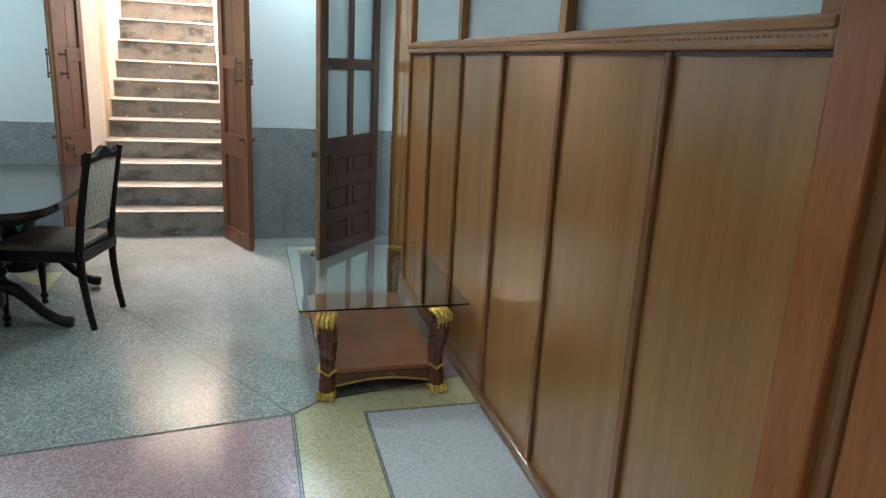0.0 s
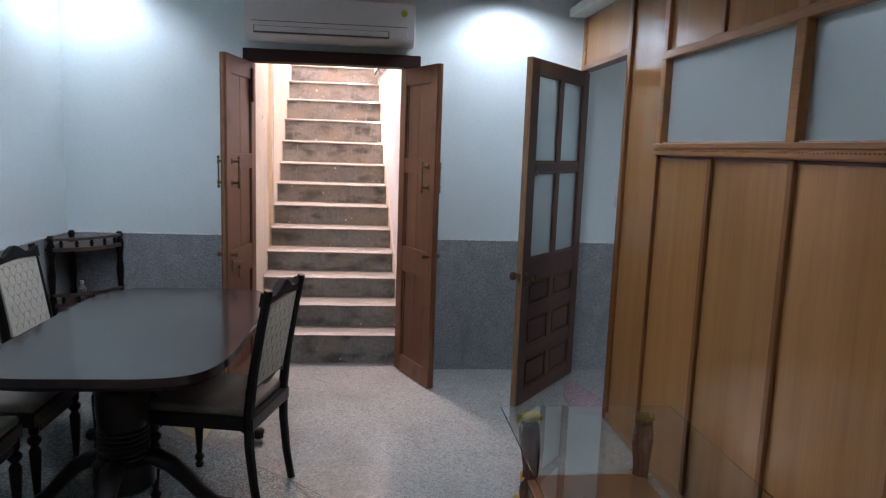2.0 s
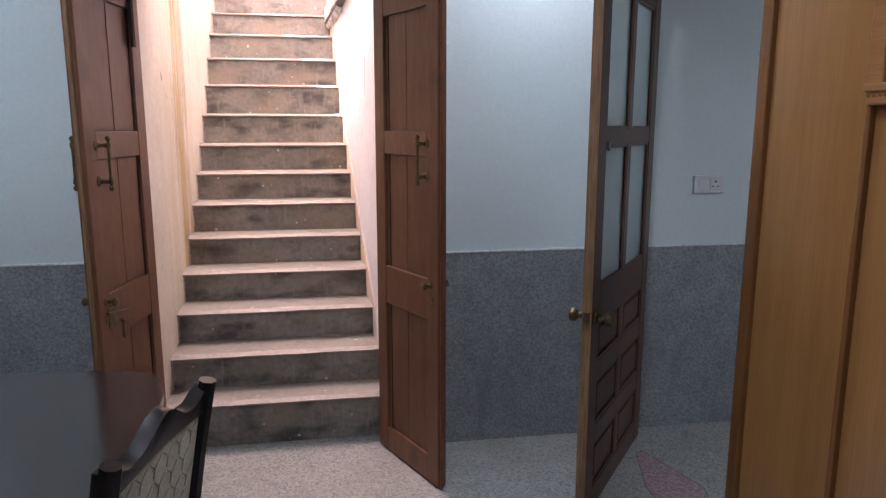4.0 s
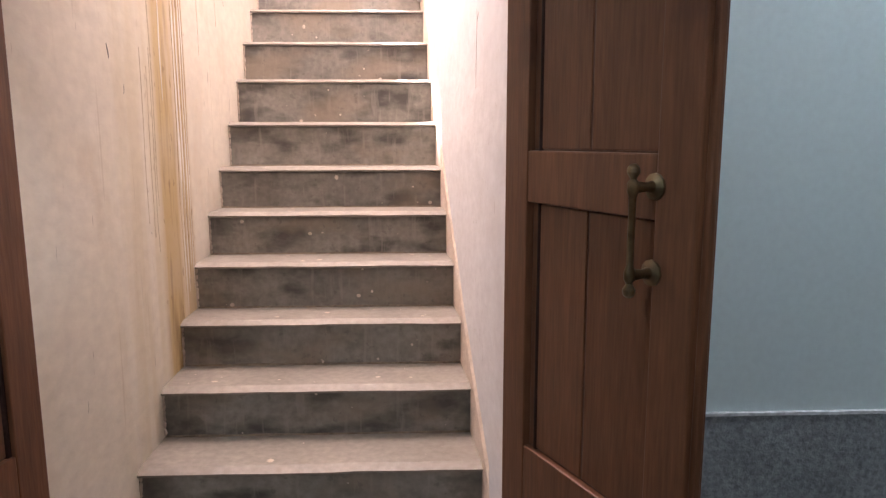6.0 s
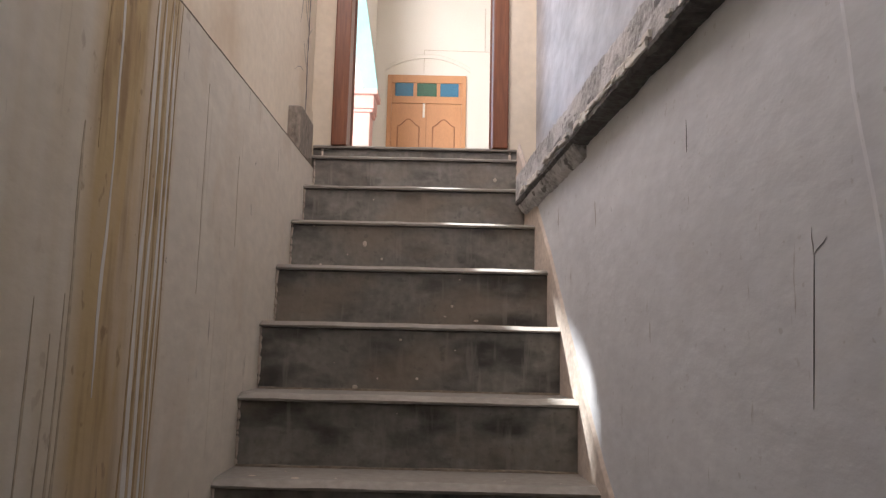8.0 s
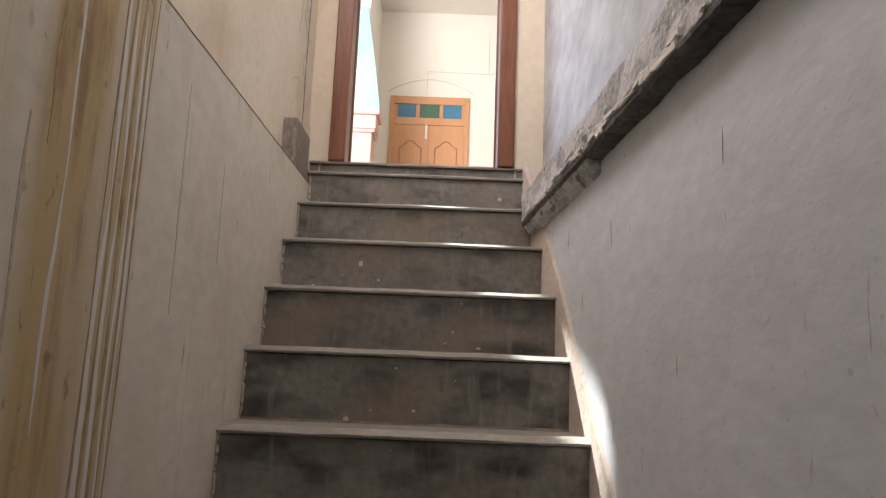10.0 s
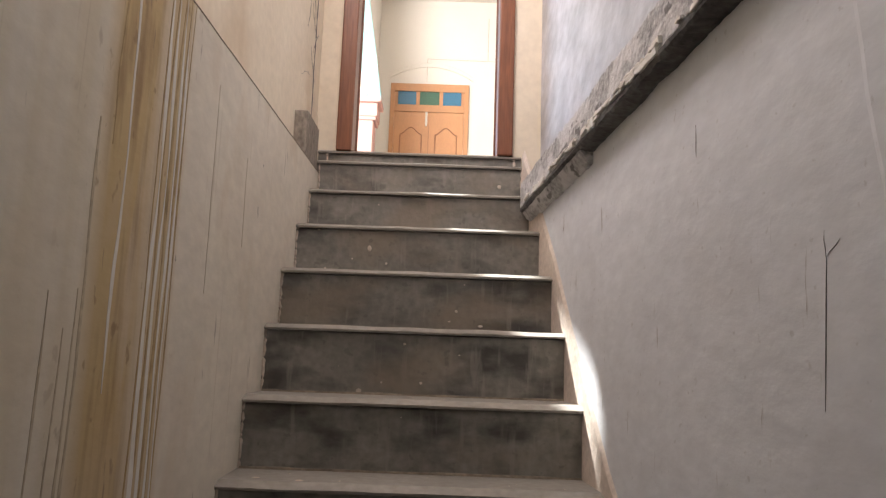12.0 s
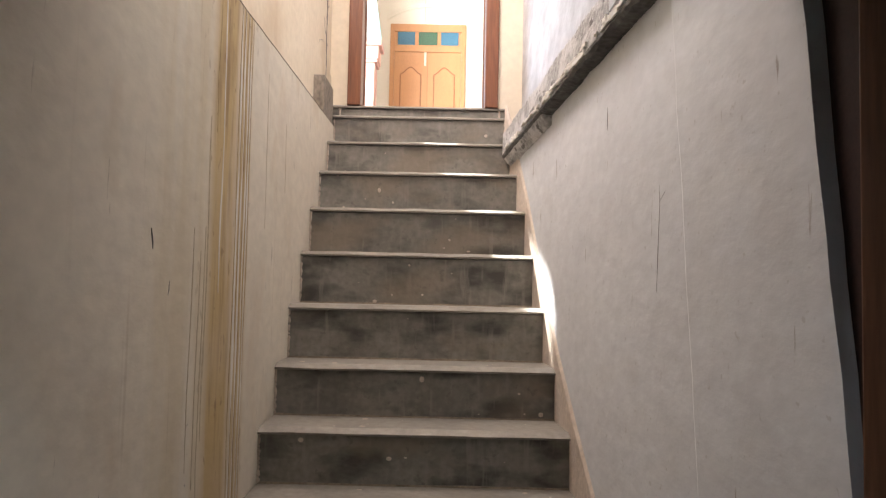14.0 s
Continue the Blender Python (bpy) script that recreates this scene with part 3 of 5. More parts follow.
def stair_leaf(name, hinge, free, flip, label):
    w = math.dist(hinge, free)
    ang = math.degrees(math.atan2(free[1] - hinge[1], free[0] - hinge[0]))
    ob = thing(name, pose(hinge[0], hinge[1], 0.008, 0, 0, ang), label, "door", "stair door leaves", "structure")
    th = 0.042
    for n_, bm_, m_ in panel_leaf(w, 2.145, th, M_DOOR, [(0.12, 0.74), (0.92, 1.435), (1.537, 2.03)], 1, 0.085, 0.02):
        part(n_, bm_, m_, ob)
    for side, yy in ((1, th), (-1, 0)):
        pull_handle(ob, w - 0.085, yy, 1.42, side)
        bm = B()
        turn = Matrix.Translation((w - 0.055, yy, 0.898)) @ Matrix.Rotation(-side * math.pi / 2, 4, "X")
        lathe(bm, [(0.016, 0), (0.016, 0.004), (0.007, 0.008), (0.007, 0.022), (0.015, 0.03), (0.016, 0.04), (0.008, 0.048)], 12, turn)
        part("knob", bm, M_BRASS, ob, "small brass knob", True)
        part("key_plate", box(B(), w - 0.06, w - 0.04, min(yy, yy + side * 0.003), max(yy, yy + side * 0.003), 0.815, 0.848), M_BRASS, ob)
    inner = 1 if flip else -1
    yy = th if flip else 0.0
    if name == "door_1":  # sliding bolt of the left leaf
        bm = B()
        sweep(bm, [(w - 0.20, yy + inner * 0.02, 0.83), (w - 0.02, yy + inner * 0.02, 0.86)], [0.007, 0.007], 8)
        part("bolt", bm, M_BRASS, ob, "brass sliding bolt", True)
        part("bolt_plate", box(B(), w - 0.15, w - 0.06, min(yy, yy + inner * 0.006), max(yy, yy + inner * 0.006), 0.79, 0.87, None, 0.002), M_BRASS, ob)
        sweep_bm = B()
        lathe(sweep_bm, [(0.006, -0.06), (0.006, 0.0), (0.012, 0.01), (0.004, 0.02)], 10, Matrix.Translation((w - 0.12, yy + inner * 0.03, 0.80)))
        part("hasp", sweep_bm, M_BRASS, ob, "", True)
        part("latch", box(B(), 0.07, 0.10, min(yy, yy + inner * 0.012), max(yy, yy + inner * 0.012), 1.88, 2.10, None, 0.003), M_LINTEL, ob)
    part("meeting_bead", box(B(), w - 0.001, w + 0.012, 0.012, 0.026, 0.0, 2.145, None, 0.003), M_DOOR_EDGE if flip else M_DOOR, ob)
    return ob


stair_leaf("door_1", (-1.066, 6.665), (-1.148, 6.115), True, "open reddish teak leaf with panels and a brass handle")
stair_leaf("door_2", (-0.03, 6.665), (0.184, 6.182), False, "open reddish teak leaf with panels and a brass handle")

# half-glazed door of the side room
HG, FG = (1.25, 6.555), (0.686, 5.852)
wg = math.dist(HG, FG)
glazed_door = thing("door_3", pose(HG[0], HG[1], 0.01, 0, 0, math.degrees(math.atan2(FG[1] - HG[1], FG[0] - HG[0]))), "open dark wooden door with four frosted panes", "door", kind="structure")
for n_, bm_, m_ in panel_leaf(wg, 2.165, 0.04, M_DOOR_DARK, [(0.10, 0.29), (0.37, 0.56), (0.64, 0.80), (0.945, 1.485), (1.546, 2.075)], 2, 0.10, 0.05, False, (3, 4)):
    part(n_, bm_, m_, glazed_door)
part("edge_strip", box(B(), wg - 0.002, wg + 0.003, 0.001, 0.039, 0.0, 2.165), M_DOOR_EDGE, glazed_door, "bare lighter wood edge")
for side, yy in ((1, 0.04), (-1, 0.0)):
    bm = B()
    turn = Matrix.Translation((wg - 0.06, yy, 0.83)) @ Matrix.Rotation(-side * math.pi / 2, 4, "X")
    lathe(bm, [(0.032, 0), (0.032, 0.005), (0.014, 0.012), (0.012, 0.03), (0.024, 0.04), (0.028, 0.052), (0.025, 0.064), (0.012, 0.070)], 18, turn)
    part("door_knob", bm, M_BRASS, glazed_door, "aged brass door knob", True)
part("strike_plate", box(B(), wg + 0.003, wg + 0.005, 0.008, 0.032, 0.79, 0.86), M_BRASS, glazed_door)
bm = B()
box(bm, wg - 0.13, wg - 0.07, -0.012, 0.0, 1.49, 1.525, None, 0.002)
sweep(bm, [(wg - 0.14, -0.012, 1.507), (wg - 0.05, -0.012, 1.507)], [0.005, 0.005], 8)
part("latch", bm, M_STEEL, glazed_door, "small steel tower bolt", True)
box_bm = box(B(), wg - 0.12, wg - 0.107, 0.04, 0.050, 1.465, 1.50, None, 0.003)
part("catch", box_bm, M_STEEL, glazed_door)

# ---- wooden partition ----
part_wall = thing("wall_partition", pose(0, 0, 0), "teak plywood partition with battens and frosted panes", "partition", kind="structure")
X0, X1 = XP, XP + 0.05
BATT = [5.17, 4.611, 4.013, 3.396, 2.79, 2.155, 1.60]
MULL = [5.165, 4.025, 2.80, 1.63]
for a, b in zip(BATT, BATT[1:]):
    part("panel", box(B(), X0 + 0.006, X1 - 0.006, b, a, 0.02, 1.645), M_PANEL, part_wall)
    # dark strip paints the shade along each panel top below the rail
    part("shadow_bead", box(B(), X0 - 0.003, X0 + 0.008, b + 0.018, a - 0.018, 1.612, 1.6245, None, 0.002), M_DOOR_DARK, part_wall, "dark bead painting the shade under the rail")
bm = B()
for k in range(178):  # row of small carved marks along the rail
    y = 1.62 + 0.02 * k
    box(bm, X0 - 0.0295, X0 - 0.026, y, y + 0.011, 1.6465, 1.6525)
part("carved_row", bm, M_BATTEN, part_wall, "row of small carved marks")
for i, y in enumerate(BATT[1:-1]):
    part("batten", box(B(), X0 - 0.012, X0 + 0.006, y - 0.017, y + 0.017, 0.06, 1.624, None, 0.005), M_BATTEN, part_wall)
part("rail", box(B(), X0 - 0.028, X1 + 0.02, 1.60, 5.18, 1.625, 1.68, None, 0.008), M_RAIL, part_wall)
part("rail_lip", box(B(), X0 - 0.036, X0 - 0.026, 1.60, 5.18, 1.662, 1.684, None, 0.003), M_RAIL, part_wall)
part("rail", box(B(), X0 - 0.022, X1 + 0.02, 1.60, 5.18, 2.10, 2.142, None, 0.006), M_RAIL, part_wall)
for y in MULL:
    part("mullion", box(B(), X0 - 0.018, X1 + 0.01, y - 0.03, y + 0.03, 1.68, CEIL, None, 0.005), M_RAIL, part_wall)
for a, b in zip(MULL, MULL[1:]):
    part("glazing_bead", box(B(), X0 - 0.004, X0 + 0.019, b + 0.031, a - 0.031, 1.68, 1.692, None, 0.003), M_SILL, part_wall, "pale bead under the pane")
    pane = part("pane", box(B(), X0 + 0.02, X0 + 0.026, b + 0.028, a - 0.028, 1.675, 2.105), M_FROST, part_wall)
    c = (a + b) / 2
    for p, q in ((b + 0.03, c - 0.014), (c + 0.014, a - 0.03)):
        part("panel", box(B(), X0 + 0.004, X1 - 0.006, p, q, 2.142, CEIL), M_PANEL, part_wall)
    part("batten", box(B(), X0 - 0.010, X0 + 0.012, c - 0.014, c + 0.014, 2.142, CEIL, None, 0.004), M_BATTEN, part_wall)
# broad end panel and jamb beside the doorway
part("end_panel", box(B(), X0 - 0.004, X1, 5.19, 5.632, 0, CEIL, None, 0.004), M_PANEL, part_wall)
part("bead", box(B(), X0 - 0.014, X0 + 0.01, 5.17, 5.19, 0, 1.625, None, 0.004), M_BATTEN, part_wall)
part("jamb", box(B(), X0 - 0.022, X1 + 0.02, 5.632, 5.69, 0, CEIL, None, 0.006), M_BATTEN, part_wall)
part("jamb", box(B(), X0 - 0.012, X0 + 0.03, 6.575, 6.63, 0, 2.197, None, 0.005), M_DOOR_DARK, part_wall)
part("head", box(B(), X0 - 0.012, X1 + 0.02, 5.69, 6.63, 2.195, 2.232, None, 0.005), M_RAIL, part_wall)
part("over_panel", box(B(), X0 + 0.004, X1 - 0.006, 5.69, 6.63, 2.232, 2.56), M_PANEL, part_wall)
part("bead", box(B(), X0 - 0.008, X0 + 0.012, 6.575, 6.631, 2.232, 2.56, None, 0.004), M_RAIL, part_wall)
part("cornice", box(B(), X0 - 0.12, X1, 5.69, 6.63, 2.56, 2.62, None, 0.01), M_WALL, part_wall, "pale cornice")
part("upper_fill", box(B(), X0, X1, 5.69, 6.63, 2.62, CEIL), M_WALL, part_wall)
part("skirting", box(B(), X0 - 0.022, X0 + 0.01, 1.60, 5.632, 0, 0.055, None, 0.008), M_SKIRT, part_wall)
# door post and door at the near end
part("door_post", box(B(), X0 - 0.03, X1 + 0.03, 1.48, 1.60, 0, CEIL, None, 0.008), M_POST, part_wall, "reddish brown door post")
part("door_stop", box(B(), X0 - 0.005, X1 + 0.02, 1.44, 1.48, 0, CEIL, None, 0.005), M_BATTEN, part_wall)
part("door_leaf", box(B(), X0 + 0.005, X1, 0.60, 1.44, 0.01, 2.1, None, 0.005), M_POST, part_wall, "reddish brown plain door leaf")
part("near_panel", box(B(), X0 + 0.003, X1 - 0.004, Y0, 0.60, 0, CEIL), M_PANEL, part_wall)
part("near_over_panel", box(B(), X0 + 0.003, X1 - 0.004, 0.60, 1.44, 2.1, CEIL), M_PANEL, part_wall)


# ---- the staircase ----
def xr(y):
    return 0.03 - 0.083 * (y - 6.7)


NOSE = [(6.762, 0.228), (6.968, 0.408), (7.20, 0.578), (7.435, 0.748), (7.668, 0.916), (7.872, 1.094), (8.086, 1.27), (8.292, 1.448), (8.486, 1.649), (8.685, 1.861), (8.861, 2.062), (9.065, 2.257), (9.267, 2.441), (9.463, 2.62), (9.652, 2.722)]
XS = -1.075
UP = 2.72


def xl(y):
    return -1.058 - 0.0155 * (y - 6.63)


stairs = thing("staircase", pose(0, 0, 0), "steep grey cement stair with worn nosings", "staircase", kind="structure")


def ledge(y):
    return 2.53 + 0.034 * (y - 8.65)


def wavy_box(bm, x0, x1, y0, y1, z0, z1, amp, seed, edge=0.004):
    """A block whose front edge wavers a little."""
    n = 14
    rows = []
    for i in range(n + 1):
        x = x0 + (x1 - x0) * i / n
        d = amp * noise.noise((x * 5, seed * 3.1, 0)) + amp * 0.6 * noise.noise((x * 17, seed * 1.7, 4))
        e = amp * 0.7 * noise.noise((x * 7, seed * 2.3, 9))
        rows.append([bm.verts.new(p) for p in ((x, y0 + d, z0), (x, y0 + d - 0.001, z1 - edge + e), (x, y0 + d + 2.4 * edge, z1 + e), (x, y1, z1), (x, y1, z0))])
    for a, b in zip(rows, rows[1:]):
        for k in range(5):
            bm.faces.new((a[k], a[(k + 1) % 5], b[(k + 1) % 5], b[k]))
    bm.faces.new(rows[0])
    bm.faces.new(rows[-1][::-1])
    return bm


prev = 0.0
for i, (y, z) in enumerate(NOSE):
    y2 = NOSE[i + 1][0] + 0.02 if i + 1 < len(NOSE) else 9.95
    t = 0.020
    x1 = xr(y) + 0.03
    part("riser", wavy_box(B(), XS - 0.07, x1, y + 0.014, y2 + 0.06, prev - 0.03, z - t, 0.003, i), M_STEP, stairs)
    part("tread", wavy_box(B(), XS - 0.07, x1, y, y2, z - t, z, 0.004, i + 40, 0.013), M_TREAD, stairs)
    prev = z

bm = B()
for i, (y, z) in enumerate(NOSE[1:], 1):  # dust and mortar in the corner of each tread and riser
    zl = NOSE[i - 1][1]
    xs = [xl(y) + 0.004 + (xr(y) - xl(y) - 0.008) * k / 26 for k in range(27)]
    sweep(bm, [(x, y + 0.012, zl + 0.001) for x in xs], [0.0035 + 0.004 * abs(noise.noise((x * 9, i * 2.3, 1))) + 0.003 * abs(noise.noise((x * 31, i, 5))) for x in xs], 6)
part("joint_dust", bm, M_DUST, stairs, "brown dust and mortar in the step corners")
for side in (0, 1):
    bm = B()
    for i, (y, z) in enumerate(NOSE[1:], 1):
        zl = NOSE[i - 1][1]
        x = xr(y) - 0.003 if side else xl(y) + 0.003
        zs = [zl + (z - 0.022 - zl) * k / 12 for k in range(13)]
        sweep(bm, [(x + (-1 if side else 1) * 0.004 * noise.noise((q * 40, i * 3.7, side)), y + 0.013, q) for q in zs], [0.004 + 0.006 * abs(noise.noise((q * 33, i * 1.9, side + 3))) for q in zs], 6)
    part("ragged_plaster", bm, M_STRIPWALL, stairs, "ragged pale plaster at the ends of the risers")

# stair walls
TOPZ = 5.6
wall_stair_left = thing("wall_stair_left", pose(0, 0, 0), "stained old limewashed wall with rust streaks", "wall", kind="structure")
XU = XS - 0.09  # the upper wall stands back behind a ledge
bm = prism(B(), [(XS - 0.3, 6.70), (xl(6.70), 6.70), (xl(9.70), 9.70), (XS - 0.3, 9.70)], -0.1, 2.53, None, 0.004)
for v in bm.verts:  # the ledge rises a little towards the stair head
    if v.co.z > 1:
        v.co.z = ledge(v.co.y) - (2.53 - v.co.z)
part("lower_wall", bm, M_STAINWALL, wall_stair_left)
bm = B()
# thin dark line draws the shade of the set-back wall along the ledge
sweep(bm, [(xl(y_) - 0.001, y_, ledge(y_) - 0.0015 + 0.003 * noise.noise((y_ * 9, 3, 3))) for y_ in [6.95 + 0.046 * k_ for k_ in range(60)]], [0.0028] * 60, 5)
part("ledge_shade_line", bm, M_LEDGE_SHADE, wall_stair_left)
part("plaster_band", box(B(), XU - 0.16, XU + 0.007, YB, 9.70, 2.44, 2.885, None, 0.003), M_CREAMWALL, wall_stair_left)
# leaves out an assumed, unseen opening beside the stair lamp
bm = B()
box(bm, XU - 0.16, XU, YB, 9.70, 2.885, 3.85)
box(bm, XU - 0.16, XU, YB, 7.65, 3.85, TOPZ)
box(bm, XU - 0.16, XU, 9.05, 9.70, 3.85, TOPZ)
box(bm, XU - 0.16, XU, 7.65, 9.05, 4.85, TOPZ)
part("upper_wall", bm, M_CREAMWALL, wall_stair_left)
part("ledge_block", box(B(), XU, XU + 0.062, 9.19, 9.44, 2.53, 2.745, None, 0.008), M_BLOCK, wall_stair_left, "broken brown-grey block on the ledge")


def skew_wall(bm, y0, y1, z0, z1, off, thick=0.3, n=1):
    """A wall piece along the slightly skewed right side of the stair."""
    vs = []
    for y, x in ((y0, xr(y0) + off), (y1, xr(y1) + off), (y1, xr(y1) + off + thick), (y0, xr(y0) + off + thick)):
        vs.append((x, y))
    lo = [bm.verts.new((x, y, z0)) for x, y in vs]
    hi = [bm.verts.new((x, y, z1)) for x, y in vs]
    bm.faces.new(lo[::-1])
    bm.faces.new(hi)
    for i in range(4):
        bm.faces.new((lo[i], lo[(i + 1) % 4], hi[(i + 1) % 4], hi[i]))
    return bm


wall_stair_right = thing("wall_stair_right", pose(0, 0, 0), "old limewashed wall with cracks and a broken slab edge above", "wall", kind="structure")
part("lower_wall", skew_wall(B(), 6.98, 9.95, -0.1, 2.41, 0.0), M_STAIRWALL, wall_stair_right)
bm = B()
rows = []
for i in range(41):  # thicker plaster coat near the door, with ragged edges
    z = 2.41 * i / 40
    ye = 7.03 + 0.13 * z + 0.008 * noise.noise((z * 6, 1, 1)) + 0.004 * noise.noise((z * 25, 2, 1))
    ys = 6.733 + 0.143 * max(0.0, z - 1.3) + 0.006 * noise.noise((z * 7, 5, 1)) + 0.005 * noise.noise((z * 31, 6, 1))
    rows.append([bm.verts.new(p) for p in ((0.06, ys, z), (xr(ys) - 0.010, ys + 0.003, z), (xr(ye) - 0.007, ye - 0.016, z), (xr(ye) - 0.004, ye - 0.004, z), (xr(ye) + 0.02, ye + 0.014, z))])
for a_, b_ in zip(rows, rows[1:]):
    for k in range(4):
        bm.faces.new((a_[k], a_[k + 1], b_[k + 1], b_[k]))
part("front_plaster", bm, M_STAIRWALL, wall_stair_right)
part("upper_wall", box(B(), -0.092, 0.25, YB, 9.675, 2.44, TOPZ), M_UPPER, wall_stair_right, "rough white plaster")
slab("wall_over_stair_door", XS - 0.25, 0.4, YB - 0.05, YB, 3.0, TOPZ, M_STAIRWALL, "plain limewashed wall over the stair door", "wall")
slab("stair_roof", XS - 0.25, 0.5, YB - 0.05, 9.95, TOPZ, TOPZ + 0.2, M_CEIL, "plain roof over the stair", "ceiling")
# added out of view to close off the assumed opening
slab("unseen_backdrop_wall", XS - 1.6, XS - 1.4, YB, 9.7, 3.0, 5.8, M_HALL, "plain unseen wall added behind the stair opening", "wall")

# scratches, a hanging wire and old nail marks on the stair walls
rng = random.Random(5)


def scratch(bm, side, y, z, dy, dz, r):
    k = 3
    pts = []
    for i in range(k + 1):
        yy = y + dy * i / k + rng.uniform(-1, 1) * 0.002
        zz = z + dz * i / k
        pts.append(((xr(yy) - 0.0004 - (0.0085 if yy < 7.03 + 0.13 * zz else 0)) if side else xl(yy) + 0.0004, yy, zz))
    sweep(bm, pts, [r * 0.5] + [r] * (k - 1) + [r * 0.4], 5)


bm = B()
scratch(bm, 1, 7.398, 1.925, 0.016, -0.20, 0.0008)
scratch(bm, 1, 7.398, 1.925, -0.028, 0.02, 0.0005)
scratch(bm, 1, 7.398, 1.925, 0.004, 0.036, 0.0006)
part("hanging_wire", bm, M_SLAB_UNDER, wall_stair_right, "thin dark forked wire")
bm = B()
scratch(bm, 1, 7.768, 2.23, 0.0, -0.064, 0.0011)
for k in range(4):
    y, z = rng.uniform(7.9, 9.0), rng.uniform(0.9, 2.25)
    if z < (y - 6.72) * 0.9 + 0.35:
        continue
    scratch(bm, 1, y, z, rng.uniform(-0.006, 0.006), rng.choice((0.006, 0.012, 0.03, 0.05)), rng.uniform(0.0003, 0.0006))
part("scratches", bm, M_SLAB_UNDER, wall_stair_right)
bm = B()
for k in range(22):
    y, z = rng.uniform(6.75, 9.1), rng.uniform(0.6, 2.45)
    if z < (y - 6.72) * 0.9 + 0.35:
        continue
    scratch(bm, 0, y, z, rng.uniform(-0.008, 0.008), rng.choice((0.004, 0.006, 0.012, 0.03, 0.06)), rng.uniform(0.0003, 0.0008))
scratch(bm, 0, 7.21, 1.83, 0.012, -0.04, 0.0018)
part("scratches", bm, M_SLAB_UNDER, wall_stair_left)


def run(name, y, z0, z1, w, material, seed, lift=0.0):
    """A dried run of lime or rust down the left wall, wandering a little and tapering at its foot."""
    bm = B()
    n = 26
    rows = []
    for i in range(n + 1):
        z = z1 + (z0 - z1) * i / n
        c = y + 0.012 * noise.noise((z * 2.2, seed * 0.05, 0)) + 0.004 * noise.noise((z * 5, seed * 3.7, 0)) + 0.002 * noise.noise((z * 15, seed, 3))
        h = 0.5 * w * max(0.12, 1 + 1.3 * noise.noise((z * 5, seed * 1.9, 5))) * min(1.0, (n - i) * 0.15 + 0.1, i * 0.15 + 0.3)
        x = xl(c)
        rows.append([bm.verts.new(p) for p in ((x - 0.002, c - h, z), (x + 0.0006 + lift, c - h * 0.8, z), (x + 0.0008 + lift, c + h * 0.8, z), (x - 0.002, c + h, z))])
    for a, b in zip(rows, rows[1:]):
        for k in range(3):
            bm.faces.new((a[k], a[k + 1], b[k + 1], b[k]))
    return part(name, bm, material, wall_stair_left)


for y, z0, z1, w in ((7.848, 1.70, 2.52, 0.011), (7.990, 0.95, 2.52, 0.017), (8.022, 1.0, 2.52, 0.012), (8.058, 1.1, 2.52, 0.010), (8.082, 1.0, 2.52, 0.009)):
    run("lime_run", y - 0.215, z0, min(z1, ledge(y - 0.215) - 0.004), w, M_LIME, y * 7)
for y, z0, z1, w in ((7.977, 1.0, 2.52, 0.005), (8.006, 1.1, 2.52, 0.007), (8.040, 1.05, 2.52, 0.011), (8.070, 1.2, 2.52, 0.006), (8.095, 1.1, 2.52, 0.005),
                     (7.660, 1.30, 1.85, 0.0025), (7.708, 1.25, 1.80, 0.0025), (7.738, 1.2, 1.86, 0.004), (7.755, 1.35, 2.13, 0.005), (7.80, 2.1, 2.52, 0.006), (8.245, 1.9, 2.40, 0.0012), (8.52, 2.05, 2.3, 0.0014)):
    run("rust_run", y - 0.215 + 0.05 * (y > 8.2), z0, min(z1, ledge(y - 0.215) - 0.004), w * (1.6 if z1 < 2.15 else 1), M_RUST_FAINT if z1 < 2.15 or y > 8.2 else M_RUST, y * 11, 0.0)
bm = B()
for k in range(11):  # dry root threads by the door at the stair head
    y, z = rng.uniform(9.0, 9.6), rng.uniform(2.78, 3.5)
    a = rng.uniform(0, 6.28)
    pts = [(XU + 0.009, y + 0.06 * u * math.cos(a + 0.12 * u), z + 0.06 * u * math.sin(a + 0.15 * u)) for u in range(4)]
    pts = [(x_, min(y_, 9.66), z_) for x_, y_, z_ in pts]
    sweep(bm, pts, [0.0004, 0.0009, 0.0008, 0.0003], 5)
# dark upright line drawn for a crack in the wall
zs = [2.76 + 0.05 * k for k in range(26)]
sweep(bm, [(XU + 0.0075, 9.50 + 0.012 * noise.noise((q * 6, 2, 2)), q) for q in zs], [0.0022 + 0.0014 * noise.noise((q * 20, 5, 5)) for q in zs], 5)
part("roots_and_crack", bm, M_SLAB_UNDER, wall_stair_left)
bm = B()
for k in range(60):  # lime specks on the risers
    i = rng.randrange(0, 14)
    y, z = NOSE[i]
    zl = NOSE[i - 1][1] if i else 0
    x = rng.uniform(XS + 0.03, xr(y) - 0.03)
    r = rng.choice((0.002, 0.003, 0.003, 0.005, 0.009))
    lathe(bm, [(r, 0), (r * 0.7, 0.0015)], 7, Matrix.Translation((x, y + 0.0115, zl + 0.01 + (z - zl - 0.03) * rng.random() ** 1.5)) @ Matrix.Rotation(math.pi / 2, 4, "X"), (1, rng.uniform(0.5, 1.3)))
lathe(bm, [(0.010, 0), (0.007, 0.002)], 9, Matrix.Translation((-0.814, 9.0705, 2.165)) @ Matrix.Rotation(math.pi / 2, 4, "X"), (0.8, 1.2))
